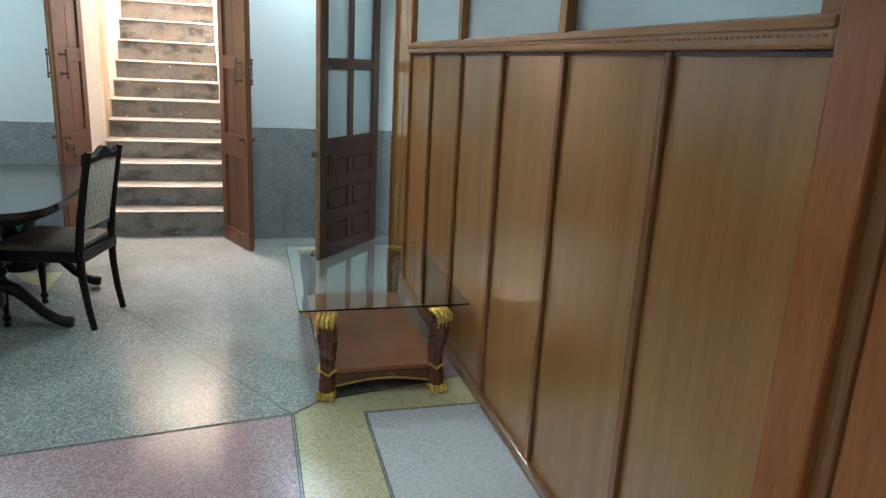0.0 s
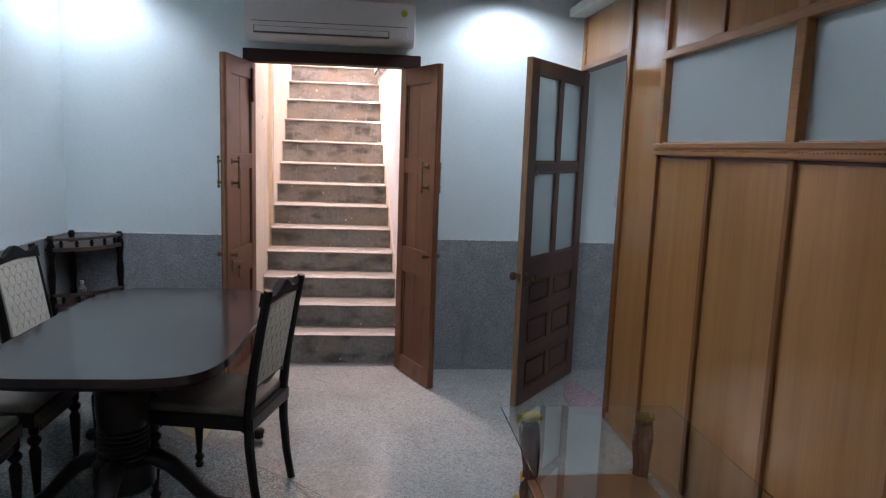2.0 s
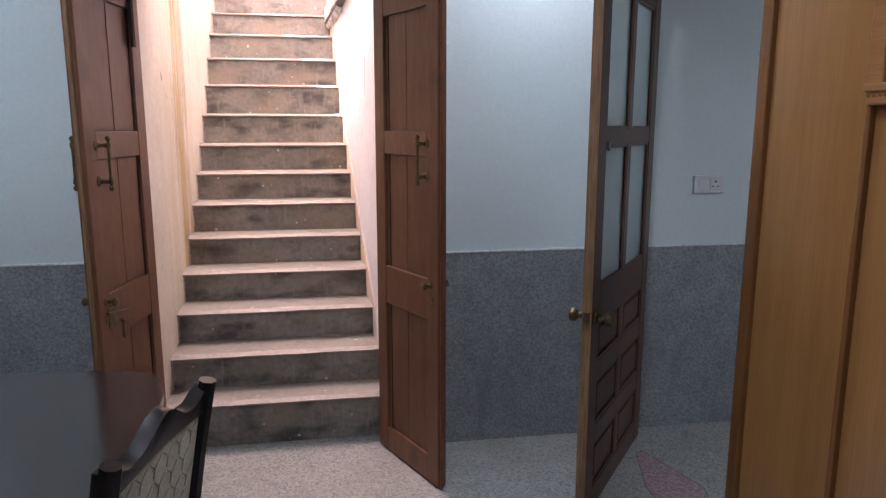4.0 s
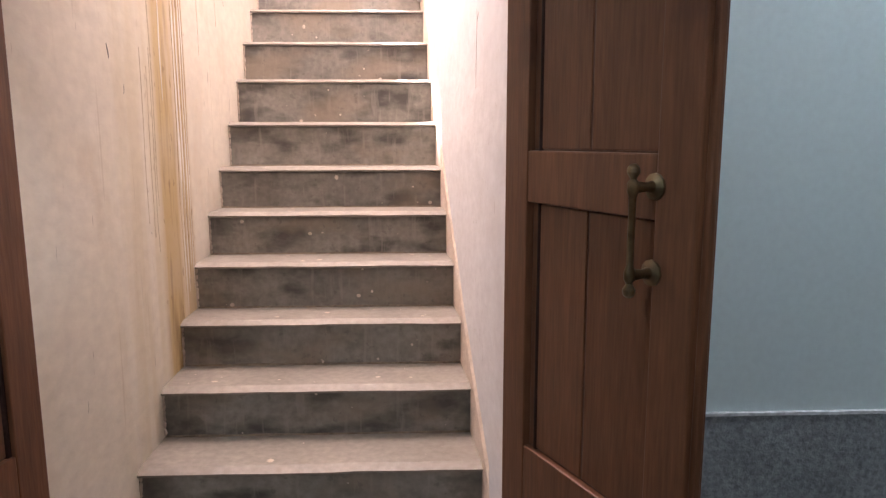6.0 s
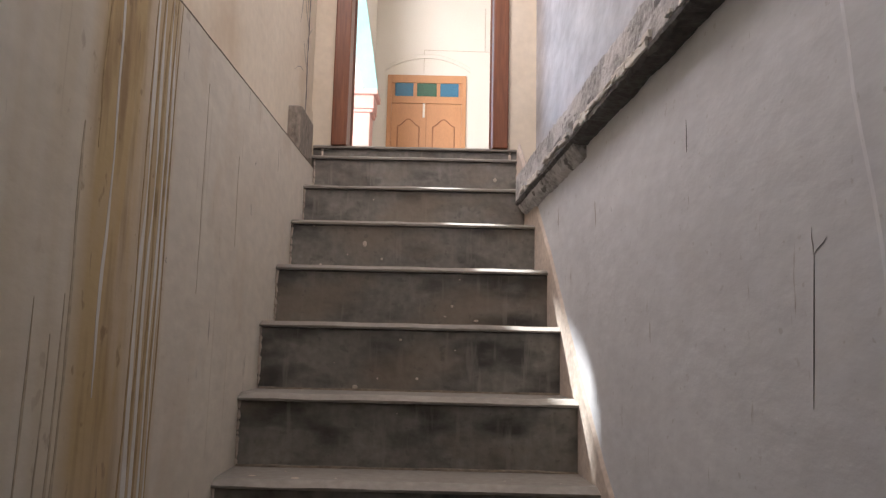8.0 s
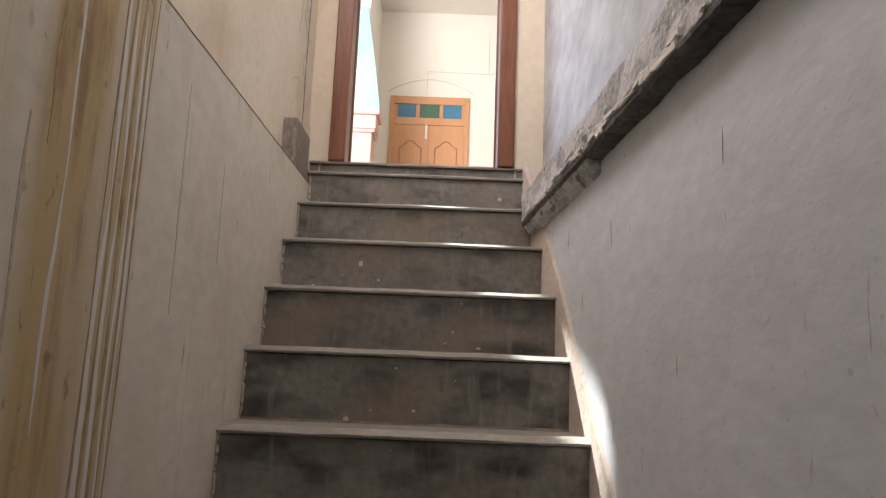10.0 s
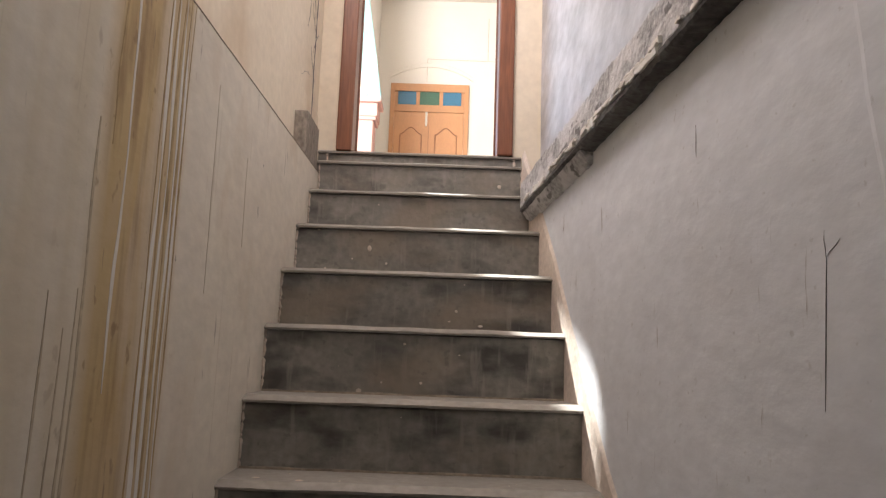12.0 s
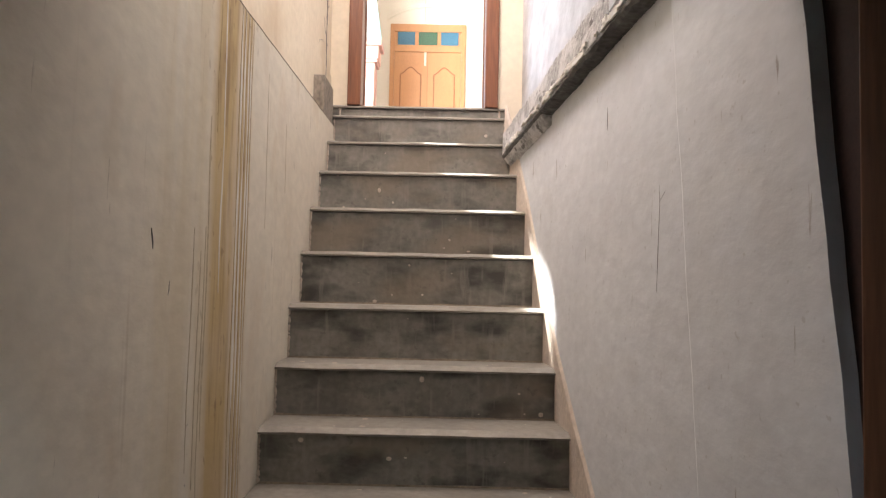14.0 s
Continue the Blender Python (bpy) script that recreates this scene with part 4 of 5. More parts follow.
for k in range(60):  # and on the treads
    i = rng.randrange(0, 9)
    y, z = NOSE[i]
    r = rng.choice((0.003, 0.004, 0.006, 0.012))
    lathe(bm, [(r, 0), (r * 0.6, 0.0015)], 7, Matrix.Translation((rng.uniform(XS + 0.04, xr(y) - 0.04), y + rng.uniform(0.05, 0.19), z - 0.0005)), (1, rng.uniform(0.4, 1)))
part("lime_specks", bm, M_STRIPWALL, stairs)

# broken slab edge along the right wall: a ragged grey face, a dark lip and flakes of plaster
def ragged_strip(bm, y0, y1, n, profile):
    rows = []
    for i in range(n + 1):
        y = y0 + (y1 - y0) * i / n
        x = xr(y)
        rows.append([bm.verts.new((x + dx + a * noise.noise((y * 9, k * 5.3, 1)) + 0.8 * a * noise.noise((y * 37, k * 3.3, 2)), y,
                                   z + 0.018 * (8.4 - y) + b * noise.noise((y * 8, k * 4.1, 6)) + b * noise.noise((y * 29, k * 2.7, 3)) + 0.7 * b * noise.noise((y * 83, k * 1.3, 8))))
                     for k, (dx, z, a, b) in enumerate(profile)])
    m = len(profile)
    for a_, b_ in zip(rows, rows[1:]):
        for k in range(m):
            bm.faces.new((a_[k], a_[(k + 1) % m], b_[(k + 1) % m], b_[k]))
    bm.faces.new(rows[0])
    bm.faces.new(rows[-1][::-1])
    return bm


part("slab_edge", ragged_strip(B(), YB, 9.27, 220, [(0.03, 2.385, 0, 0), (-0.036, 2.388, 0.004, 0.004), (-0.046, 2.400, 0.003, 0.005), (-0.0445, 2.45, 0.0025, 0.004), (-0.043, 2.502, 0.0025, 0.008), (0.12, 2.51, 0, 0)]), M_SLAB, wall_stair_right, "broken grey concrete slab edge")
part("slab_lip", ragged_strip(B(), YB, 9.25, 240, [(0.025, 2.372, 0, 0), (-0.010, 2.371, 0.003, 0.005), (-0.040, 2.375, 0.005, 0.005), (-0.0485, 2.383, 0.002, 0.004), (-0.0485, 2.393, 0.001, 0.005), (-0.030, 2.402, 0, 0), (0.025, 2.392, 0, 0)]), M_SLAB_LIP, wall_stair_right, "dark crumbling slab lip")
part("lower_flange", ragged_strip(B(), 8.42, 9.24, 90, [(0.02, 2.335, 0, 0), (-0.008, 2.336, 0.004, 0.006), (-0.024, 2.348, 0.005, 0.009), (-0.040, 2.374, 0.002, 0.006), (0.02, 2.376, 0, 0)]), M_SLAB, wall_stair_right, "pale broken plaster under the slab")
rs = random.Random(21)
bm = B()
for k in range(46):
    y = rs.uniform(7.15, 9.2)
    ln, h = rs.uniform(0.02, 0.13), rs.uniform(0.004, 0.016)
    z = 2.400 + 0.018 * (8.4 - y) + rs.uniform(-0.006, 0.014)
    ys = [y + ln * u / 5 for u in range(6)]
    outline = [(y_, z - h * rs.uniform(0.1, 0.9)) for y_ in ys] + [(y_, z + h * rs.uniform(0.1, 0.9)) for y_ in reversed(ys)]
    front = [bm.verts.new((xr(y_) - 0.0525 - 0.001 * (q % 3), y_, z_)) for q, (y_, z_) in enumerate(outline)]
    back_ = [bm.verts.new((xr(y_) - 0.040, y_, z_)) for y_, z_ in outline]
    bm.faces.new(front)
    for q in range(len(outline)):
        bm.faces.new((front[q], back_[q], back_[(q + 1) % len(outline)], front[(q + 1) % len(outline)]))
part("plaster_flakes", bm, M_LIME, wall_stair_right, "flaking cream plaster")

# plaster strips beside the steps
bm = B()
rows = []
for y, z in NOSE[:14]:
    x = xr(y)
    w = 0.004 * noise.noise((y * 13, 7, 3))
    rows.append([bm.verts.new(p) for p in ((x + 0.01, y - 0.02, z - 0.35), (x - 0.006 + w, y - 0.02, z - 0.35), (x - 0.006 + w, y - 0.02, z + 0.038), (x + 0.004, y - 0.02, z + 0.06), (x + 0.01, y - 0.02, z + 0.05))])
for a, b in zip(rows, rows[1:]):
    for k in range(5):
        bm.faces.new((a[k], a[(k + 1) % 5], b[(k + 1) % 5], b[k]))
bm.faces.new(rows[0])
bm.faces.new(rows[-1][::-1])
part("side_strip", bm, M_STRIPWALL, stairs, "cream plaster strip")

# ---- the upper hall ----
UPRIGHT = Matrix.Rotation(math.pi / 2, 4, "X")  # x, y -> x, z
YD = 9.66
upper_frame = thing("door_4", pose(0, 0, 0), "open brown painted double door at the stair head", "door", kind="structure")
part("jamb", box(B(), -1.065, -0.99, YD, YD + 0.12, UP, 4.95, None, 0.006), M_REDWOOD, upper_frame)
part("jamb", box(B(), -0.30, -0.225, YD, YD + 0.12, UP, 4.95, None, 0.006), M_REDWOOD, upper_frame)
part("head", box(B(), -1.065, -0.225, YD, YD + 0.12, 4.95, 5.04, None, 0.006), M_REDWOOD, upper_frame)
for s, x in ((1, -0.985), (-1, -0.305)):
    turn = Matrix.Translation((x - s * 0.022, YD + 0.124, 0)) @ Matrix.Rotation(s * radians(26), 4, "Z")
    part("leaf", box(B(), min(0, s * 0.03), max(0, s * 0.03), 0, 0.40, UP + 0.02, 4.94, turn, 0.004), M_REDWOOD, upper_frame)
wall_stair_head = thing("wall_stair_head", pose(0, 0, 0), "cream wall round the door at the stair head", "wall", kind="structure")
bm = B()
box(bm, -5.0, -1.066, YD + 0.02, YD + 0.2, 0.0, 7.0)
box(bm, -0.224, 3.2, YD + 0.02, YD + 0.2, 0.0, 7.0)
box(bm, -1.066, -0.224, YD + 0.02, YD + 0.2, 5.042, 7.0)
part("wall_paint", bm, M_CREAMWALL, wall_stair_head)
YF = 15.5
slab("hall_floor", -5.0, 3.2, YD + 0.2, YF + 0.2, UP - 0.15, UP, M_TREAD, "pale cement floor of the upper hall", "floor")
wall_far = slab("wall_far", -1.53, 3.2, YF, YF + 0.25, UP, 7.0, M_HALL, "cream painted wall with a shallow arch over the door", "wall")
slab("wall_hall_right", 3.0, 3.2, YD + 0.2, YF, UP, 7.0, M_HALL, "plain cream wall of the upper hall", "wall")
slab("wall_hall_stub", -1.78, -1.53, 14.3, YF + 0.25, UP, 7.0, M_HALL, "cream painted wall end beside the pilaster", "wall")
# roof added over the hall to block the sun, its gap shapes one beam
bm = B()
RZ0, RZ1 = 6.65, 6.69
GX0, GX1, GY0, GY1 = -2.395, -2.14, 11.985, 12.415
box(bm, -3.6, GX0, YD + 0.02, YF + 0.25, RZ0, RZ1)
box(bm, GX1, 3.2, YD + 0.02, YF + 0.25, RZ0, RZ1)
box(bm, GX0, GX1, YD + 0.02, GY0, RZ0, RZ1)
box(bm, GX0, GX1, GY1, YF + 0.25, RZ0, RZ1)
for cx, cy, w, d in ((GX0, GY0, 0.20, 0.38), (GX1, GY0, -0.03, 0.20), (GX1, GY1, -0.13, -0.11)):  # corners of the gap filled in to trim the beam
    lo = [bm.verts.new((x, y, RZ0)) for x, y in ((cx, cy), (cx + w, cy), (cx, cy + d))]
    hi = [bm.verts.new((x, y, RZ1)) for x, y in ((cx, cy), (cx + w, cy), (cx, cy + d))]
    bm.faces.new(lo)
    bm.faces.new(hi)
    for k in range(3):
        bm.faces.new((lo[k], lo[(k + 1) % 3], hi[(k + 1) % 3], hi[k]))
tagged(part("beam_mask_roof", bm, M_HALL), "plain added roof over the upper hall, its gap shapes one sun beam", "ceiling", kind="structure")
ground = tagged(part("ground", box(B(), -60, 60, -60, 80, -0.6, -0.3), M_TREAD), "plain dusty ground outside the building", "ground", kind="structure")
slab("courtyard_floor", -12.0, -5.0, YD - 2, YF + 4, UP - 0.15, UP, M_TREAD, "plain cement terrace beside the hall", "floor")

# pink pilaster with a moulded cap, and the teal haunch over it
pil = thing("pilaster", pose(-1.62, 14.25, UP), "faded pink plaster pilaster with a moulded cap", "pilaster", kind="structure")
part("shaft", box(B(), -0.50, 0.20, -0.05, 0.25, 0, 1.72, None, 0.01), M_PINK, pil)
for z0, z1, e in ((1.72, 1.76, 0.02), (1.76, 1.92, 0.035), (1.92, 1.98, 0.075)):
    part("cap_moulding", box(B(), -0.50 - e, 0.21 + e, -0.05 - e, 0.25, z0, z1, None, 0.008), M_PINK, pil)
part("upper_wall", box(B(), -0.60, 0.02, 0.06, 0.25, 1.98, 4.2), M_TEAL, pil, "faded teal wall over the cap")
haunch = [(-0.06, 3.3), (-0.02, 2.5), (0.12, 1.985), (0.28, 1.985), (0.20, 2.5), (0.07, 3.3)]
part("haunch", prism(B(), haunch, -0.08, 0.0, UPRIGHT, 0.006), M_TEAL, pil, "faded teal sloping haunch")

# far door with three coloured lights above
fx0, fx1 = -1.348, -0.278
far_door = thing("door_5", pose(0, YF, UP), "closed orange-brown double door with coloured lights above", "door", kind="structure")
H = 2.70
part("jamb", box(B(), fx0, fx0 + 0.06, -0.03, 0.02, 0, H, None, 0.004), M_FARDOOR, far_door)
part("jamb", box(B(), fx1 - 0.06, fx1, -0.03, 0.02, 0, H, None, 0.004), M_FARDOOR, far_door)
part("head", box(B(), fx0 + 0.06, fx1 - 0.06, -0.03, 0.02, H - 0.11, H, None, 0.004), M_FARDOOR, far_door)
part("transom", box(B(), fx0 + 0.06, fx1 - 0.06, -0.03, 0.02, 2.30, 2.40, None, 0.004), M_FARDOOR, far_door)
ws = (fx1 - fx0 - 0.12)
for k in range(3):
    a = fx0 + 0.06 + ws * k / 3 + (0.045 if k == 0 else 0.025)
    b = fx0 + 0.06 + ws * (k + 1) / 3 - (0.045 if k == 2 else 0.025)
    part("pane", box(B(), a, b, -0.016, -0.006, 2.40, H - 0.11), M_GREENP if k == 1 else M_BLUE, far_door, "green pane" if k == 1 else "blue pane")
    if k:
        c = fx0 + 0.06 + ws * k / 3
        part("mullion", box(B(), c - 0.025, c + 0.025, -0.028, 0.02, 2.40, H - 0.11, None, 0.003), M_FARDOOR, far_door)
part("backing", box(B(), fx0 + 0.06, fx1 - 0.06, -0.0075, 0.02, 2.40, H - 0.11), M_FARDOOR, far_door)
mid = (fx0 + fx1) / 2
for a, b in ((fx0 + 0.062, mid - 0.002), (mid + 0.002, fx1 - 0.062)):
    leaf = part("leaf", box(B(), a, b, -0.02, 0.02, 0.01, 2.298, None, 0.003), M_FARDOOR, far_door)
    w = b - a
    c = (a + b) / 2
    hw = w / 2 - 0.09
    for z0, z1 in ((1.10, 2.08), (0.2, 0.95)):
        pts = [(c - hw, z0), (c - hw, z1 - 0.10)]
        pts += [(c - hw + 2 * hw * u / 12, z1 - 0.10 + 0.10 * (math.sin(math.pi * u / 12) ** 2)) for u in range(1, 12)]
        pts += [(c + hw, z1 - 0.10), (c + hw, z0), (c - hw, z0)]
        bm = B()
        for p, q in zip(pts, pts[1:]):
            sweep(bm, [(p[0], -0.021, p[1]), (q[0], -0.021, q[1])], [0.008, 0.008], 6)
        part("panel_moulding", bm, M_FARLINE, leaf)
part("stopper", box(B(), mid - 0.05, mid - 0.02, -0.035, -0.02, 2.10, 2.30, None, 0.004), M_HALL, far_door, "pale bolt")
part("meeting_line", box(B(), mid - 0.003, mid + 0.003, -0.0215, -0.012, 0.01, 2.298), M_FARLINE, far_door)

# shallow arch recess edge over the far door, and a surface cable
bm = B()
rows = []
for u in range(25):
    x = fx0 - 0.05 + (fx1 - fx0 + 0.10) * u / 24
    z = UP + H + 0.05 + 0.20 * math.sin(math.pi * u / 24) ** 0.8
    rows.append([bm.verts.new(p) for p in ((x, YF + 0.001, z), (x, YF - 0.012, z + 0.004), (x, YF - 0.010, z + 0.05), (x, YF + 0.001, z + 0.07))])
for a_, b_ in zip(rows, rows[1:]):
    for k in range(3):
        bm.faces.new((a_[k], a_[k + 1], b_[k + 1], b_[k]))
tagged(part("arch_moulding", bm, M_HALL), "shallow plaster arch line over the far door", "arch", kind="structure")
bm = B()
cx, cz = -0.86, UP + 3.07
for p, q in (((cx, cz - 0.33), (cx, cz)), ((cx, cz), (0.9, cz - 0.02)), ((-0.03, cz), (-0.03, cz + 0.62))):
    sweep(bm, [(p[0], YF - 0.005, p[1]), (q[0], YF - 0.005, q[1])], [0.0035, 0.0035], 6)
tagged(part("wall_cable", bm, M_STRIPWALL), "thin pale cable clipped to the cream wall", "cable")


# ---- furniture ----
def turned_leg(h, r):
    k = h / 0.42
    return [(0.35 * r, 0), (0.75 * r, 0.006 * k), (0.85 * r, 0.02 * k), (0.55 * r, 0.035 * k), (0.95 * r, 0.055 * k), (0.95 * r, 0.065 * k), (0.5 * r, 0.08 * k), (0.6 * r, 0.10 * k), (0.95 * r, 0.24 * k), (1.0 * r, 0.29 * k), (0.6 * r, 0.31 * k), (1.15 * r, 0.33 * k), (1.15 * r, 0.345 * k), (0.6 * r, 0.36 * k), (0.9 * r, 0.375 * k), (0.95 * r, h)]


def crest(w, z0, z1, bump):
    """Outline of a top rail with a raised middle and small horns, in x and z."""
    top = []
    for i in range(25):
        u = -1 + 2 * i / 24
        z = z1 - 0.028 + bump * math.exp(-(u / 0.30) ** 2) + 0.020 * math.exp(-((abs(u) - 0.95) / 0.16) ** 2) - 0.008 * math.exp(-((abs(u) - 0.55) / 0.15) ** 2)
        top.append((u * w / 2, z))
    return [(-w / 2, z0)] + [(u * w / 2, z0 + 0.020 * (1 - abs(u)) ** 0.8) for u in (-0.7, -0.35, 0, 0.35, 0.7)] + [(w / 2, z0)] + top[::-1]


def dining_chair(m, label):
    """Seat towards +y, back at y = 0; origin on the floor between the rear legs."""
    ch = thing("dining_chair", m, label, "chair", "chairs round the dining table")
    W, D = 0.385, 0.46
    for s in (-1, 1):
        bm = B()
        pts = [(s * W / 2, -0.02, 0), (s * W / 2, 0.005, 0.14), (s * (W / 2 + 0.004), 0.022, 0.30), (s * (W / 2 + 0.006), 0.025, 0.45), (s * (W / 2 + 0.004), 0.005, 0.62), (s * (W / 2 + 0.002), -0.03, 0.82), (s * (W / 2 + 0.004), -0.065, 0.985)]
        sweep(bm, pts, [0.019, 0.020, 0.022, 0.024, 0.022, 0.021, 0.019], 8, 1.0, Vector((1, 0, 0)))
        part("rear_leg", bm, M_EBONY, ch, "", True)
        bm = B()
        lathe(bm, turned_leg(0.40, 0.025), 14, Matrix.Translation((s * (W / 2 + 0.005), D, 0)))
        part("front_leg", bm, M_EBONY, ch, "", True)
    bm = B()
    out = [(-W / 2 - 0.02, 0.0), (W / 2 + 0.02, 0.0), (W / 2 + 0.04, D + 0.02), (-W / 2 - 0.04, D + 0.02)]
    part("seat_frame", prism(B(), out, 0.385, 0.445, None, 0.006), M_EBONY, ch)
    part("apron", prism(B(), [(-0.16, D - 0.01), (0.16, D - 0.01), (0.16, D + 0.012), (-0.16, D + 0.012)], 0.345, 0.386, None, 0.004), M_EBONY, ch)
    seat = part("seat", prism(B(), [(-W / 2 - 0.012, 0.03), (W / 2 + 0.012, 0.03), (W / 2 + 0.03, D + 0.012), (-W / 2 - 0.03, D + 0.012)], 0.44, 0.485, None, 0.02, 4), M_SEAT_SHADED, ch, "grey-brown seat with shade put into its colour", True, 1.0)
    lean = Matrix.Translation((0, -0.037, 0.90)) @ Matrix.Rotation(radians(10.5), 4, "X") @ Matrix.Translation((0, 0, -0.90))
    part("top_rail", prism(B(), crest(W + 0.03, 0.915, 0.985, 0.045), -0.016, 0.016, lean @ UPRIGHT, 0.004), M_EBONY, ch, "carved top rail", True, 0.5)
    low = [(x, 1.12 - z) for x, z in crest(W, 0.56, 0.60, 0.022)]
    part("lower_rail", prism(B(), [(x, z) for x, z in low][::-1], -0.014, 0.014, lean @ UPRIGHT, 0.004), M_EBONY, ch, "", True, 0.5)
    back = part("backrest", prism(B(), [(-W / 2 + 0.018, 0.55), (W / 2 - 0.018, 0.55), (W / 2 - 0.018, 0.93), (-W / 2 + 0.018, 0.93)], -0.012, 0.012, lean @ UPRIGHT, 0.006, 3), M_FABRIC, ch, "cream patterned brocade backrest", True, 1.0)
    # woven trellis pattern in low relief, on both sides
    bm = B()
    for side in (-1, 1):
        for r in range(7):
            for c in range(6):
                u = -0.135 + 0.054 * c + (0.027 if r % 2 else 0)
                z = 0.595 + 0.05 * r
                if abs(u) > 0.15:
                    continue
                for dx, dz in ((0.022, 0.018), (-0.022, 0.018), (0, -0.024)):
                    a = lean @ UPRIGHT @ Vector((u, z, -side * 0.0123))
                    b = lean @ UPRIGHT @ Vector((u + dx, z + dz, -side * 0.0123))
                    sweep(bm, [a, b], [0.0022, 0.0012], 4, 1.0, Vector((0, 1, 0)))
    part("brocade_pattern", bm, M_FABRIC_LINE, back)
    return ch


def chair_pose(rear_a, rear_b, toward):
    a, b = Vector(rear_a), Vector(rear_b)
    c = (a + b) / 2
    ang = math.degrees(math.atan2(toward[1] - c.y, toward[0] - c.x)) - 90
    return pose(c.x, c.y, 0, 0, 0, ang)


chair = dining_chair(chair_pose((-0.70, 4.60), (-0.585, 4.957), (-1.112, 4.893)) @ Matrix.Diagonal((1, 1, 1.03, 1)), "black carved dining chair with cream brocade at the table")
for px, py, a in ((-2.06, 5.55, -95), (-2.08, 4.86, -90), (-2.08, 4.30, -89)):
    copy_thing(chair, pose(px, py, 0, 0, 0, a))


def superellipse(cx, cy, a, b, e, n=64):
    out = []
    for i in range(n):
        t = 2 * math.pi * i / n
        c, s = math.cos(t), math.sin(t)
        out.append((cx + a * math.copysign(abs(c) ** (2 / e), c), cy + b * math.copysign(abs(s) ** (2 / e), s)))
    return out


table = thing("dining_table", pose(-1.235, 5.0, 0), "dark polished dining table on two carved pedestals", "table")
part("tabletop", prism(B(), superellipse(0, 0, 0.48, 0.80, 5.0), 0.728, 0.762, None, 0.010, 3), M_TABLE, table, "dark glossy tabletop", True, 0.7)
part("edge_moulding", prism(B(), superellipse(0, 0, 0.462, 0.78, 5.0), 0.708, 0.728, None, 0.006), M_EBONY, table, "", True, 0.7)
part("apron", prism(B(), superellipse(0, 0, 0.36, 0.64, 6.0), 0.66, 0.708), M_EBONY, table)
for cy in (-0.39, 0.38):
    bm = B()
    prof = [(0.115, 0.15), (0.125, 0.165), (0.125, 0.27), (0.115, 0.28)]
    for k in range(6):  # turned rings down the shaft
        z = 0.29 + 0.022 * k
        prof += [(0.098, z), (0.106, z + 0.008), (0.106, z + 0.014), (0.098, z + 0.021)]
    prof += [(0.100, 0.43), (0.108, 0.50), (0.106, 0.58), (0.096, 0.60), (0.108, 0.62), (0.098, 0.645), (0.17, 0.672)]
    lathe(bm, prof, 28, Matrix.Translation((0, cy, 0)))
    ped = part("pedestal", bm, M_EBONY, table, "", True, 0.5)
    for k in range(4):
        a = math.pi / 2 * k + (0.0)
        if (cy < 0 and k == 1) or (cy > 0 and k == 3):
            continue
        d = Vector((math.cos(a), math.sin(a), 0))
        bm = B()
        base = Vector((0, cy, 0))
        prof = [(0.07, 0.27, 0.048), (0.13, 0.275, 0.050), (0.19, 0.245, 0.046), (0.25, 0.185, 0.041), (0.31, 0.115, 0.038), (0.37, 0.07, 0.037), (0.41, 0.052, 0.042), (0.445, 0.047, 0.045), (0.462, 0.045, 0.03)]
        sweep(bm, [base + d * r + Vector((0, 0, z)) for r, z, w in prof], [w for r, z, w in prof], 10, 0.75, d.cross(Vector((0, 0, 1))))
        part("foot", bm, M_EBONY, ped, "", True, 0.8)

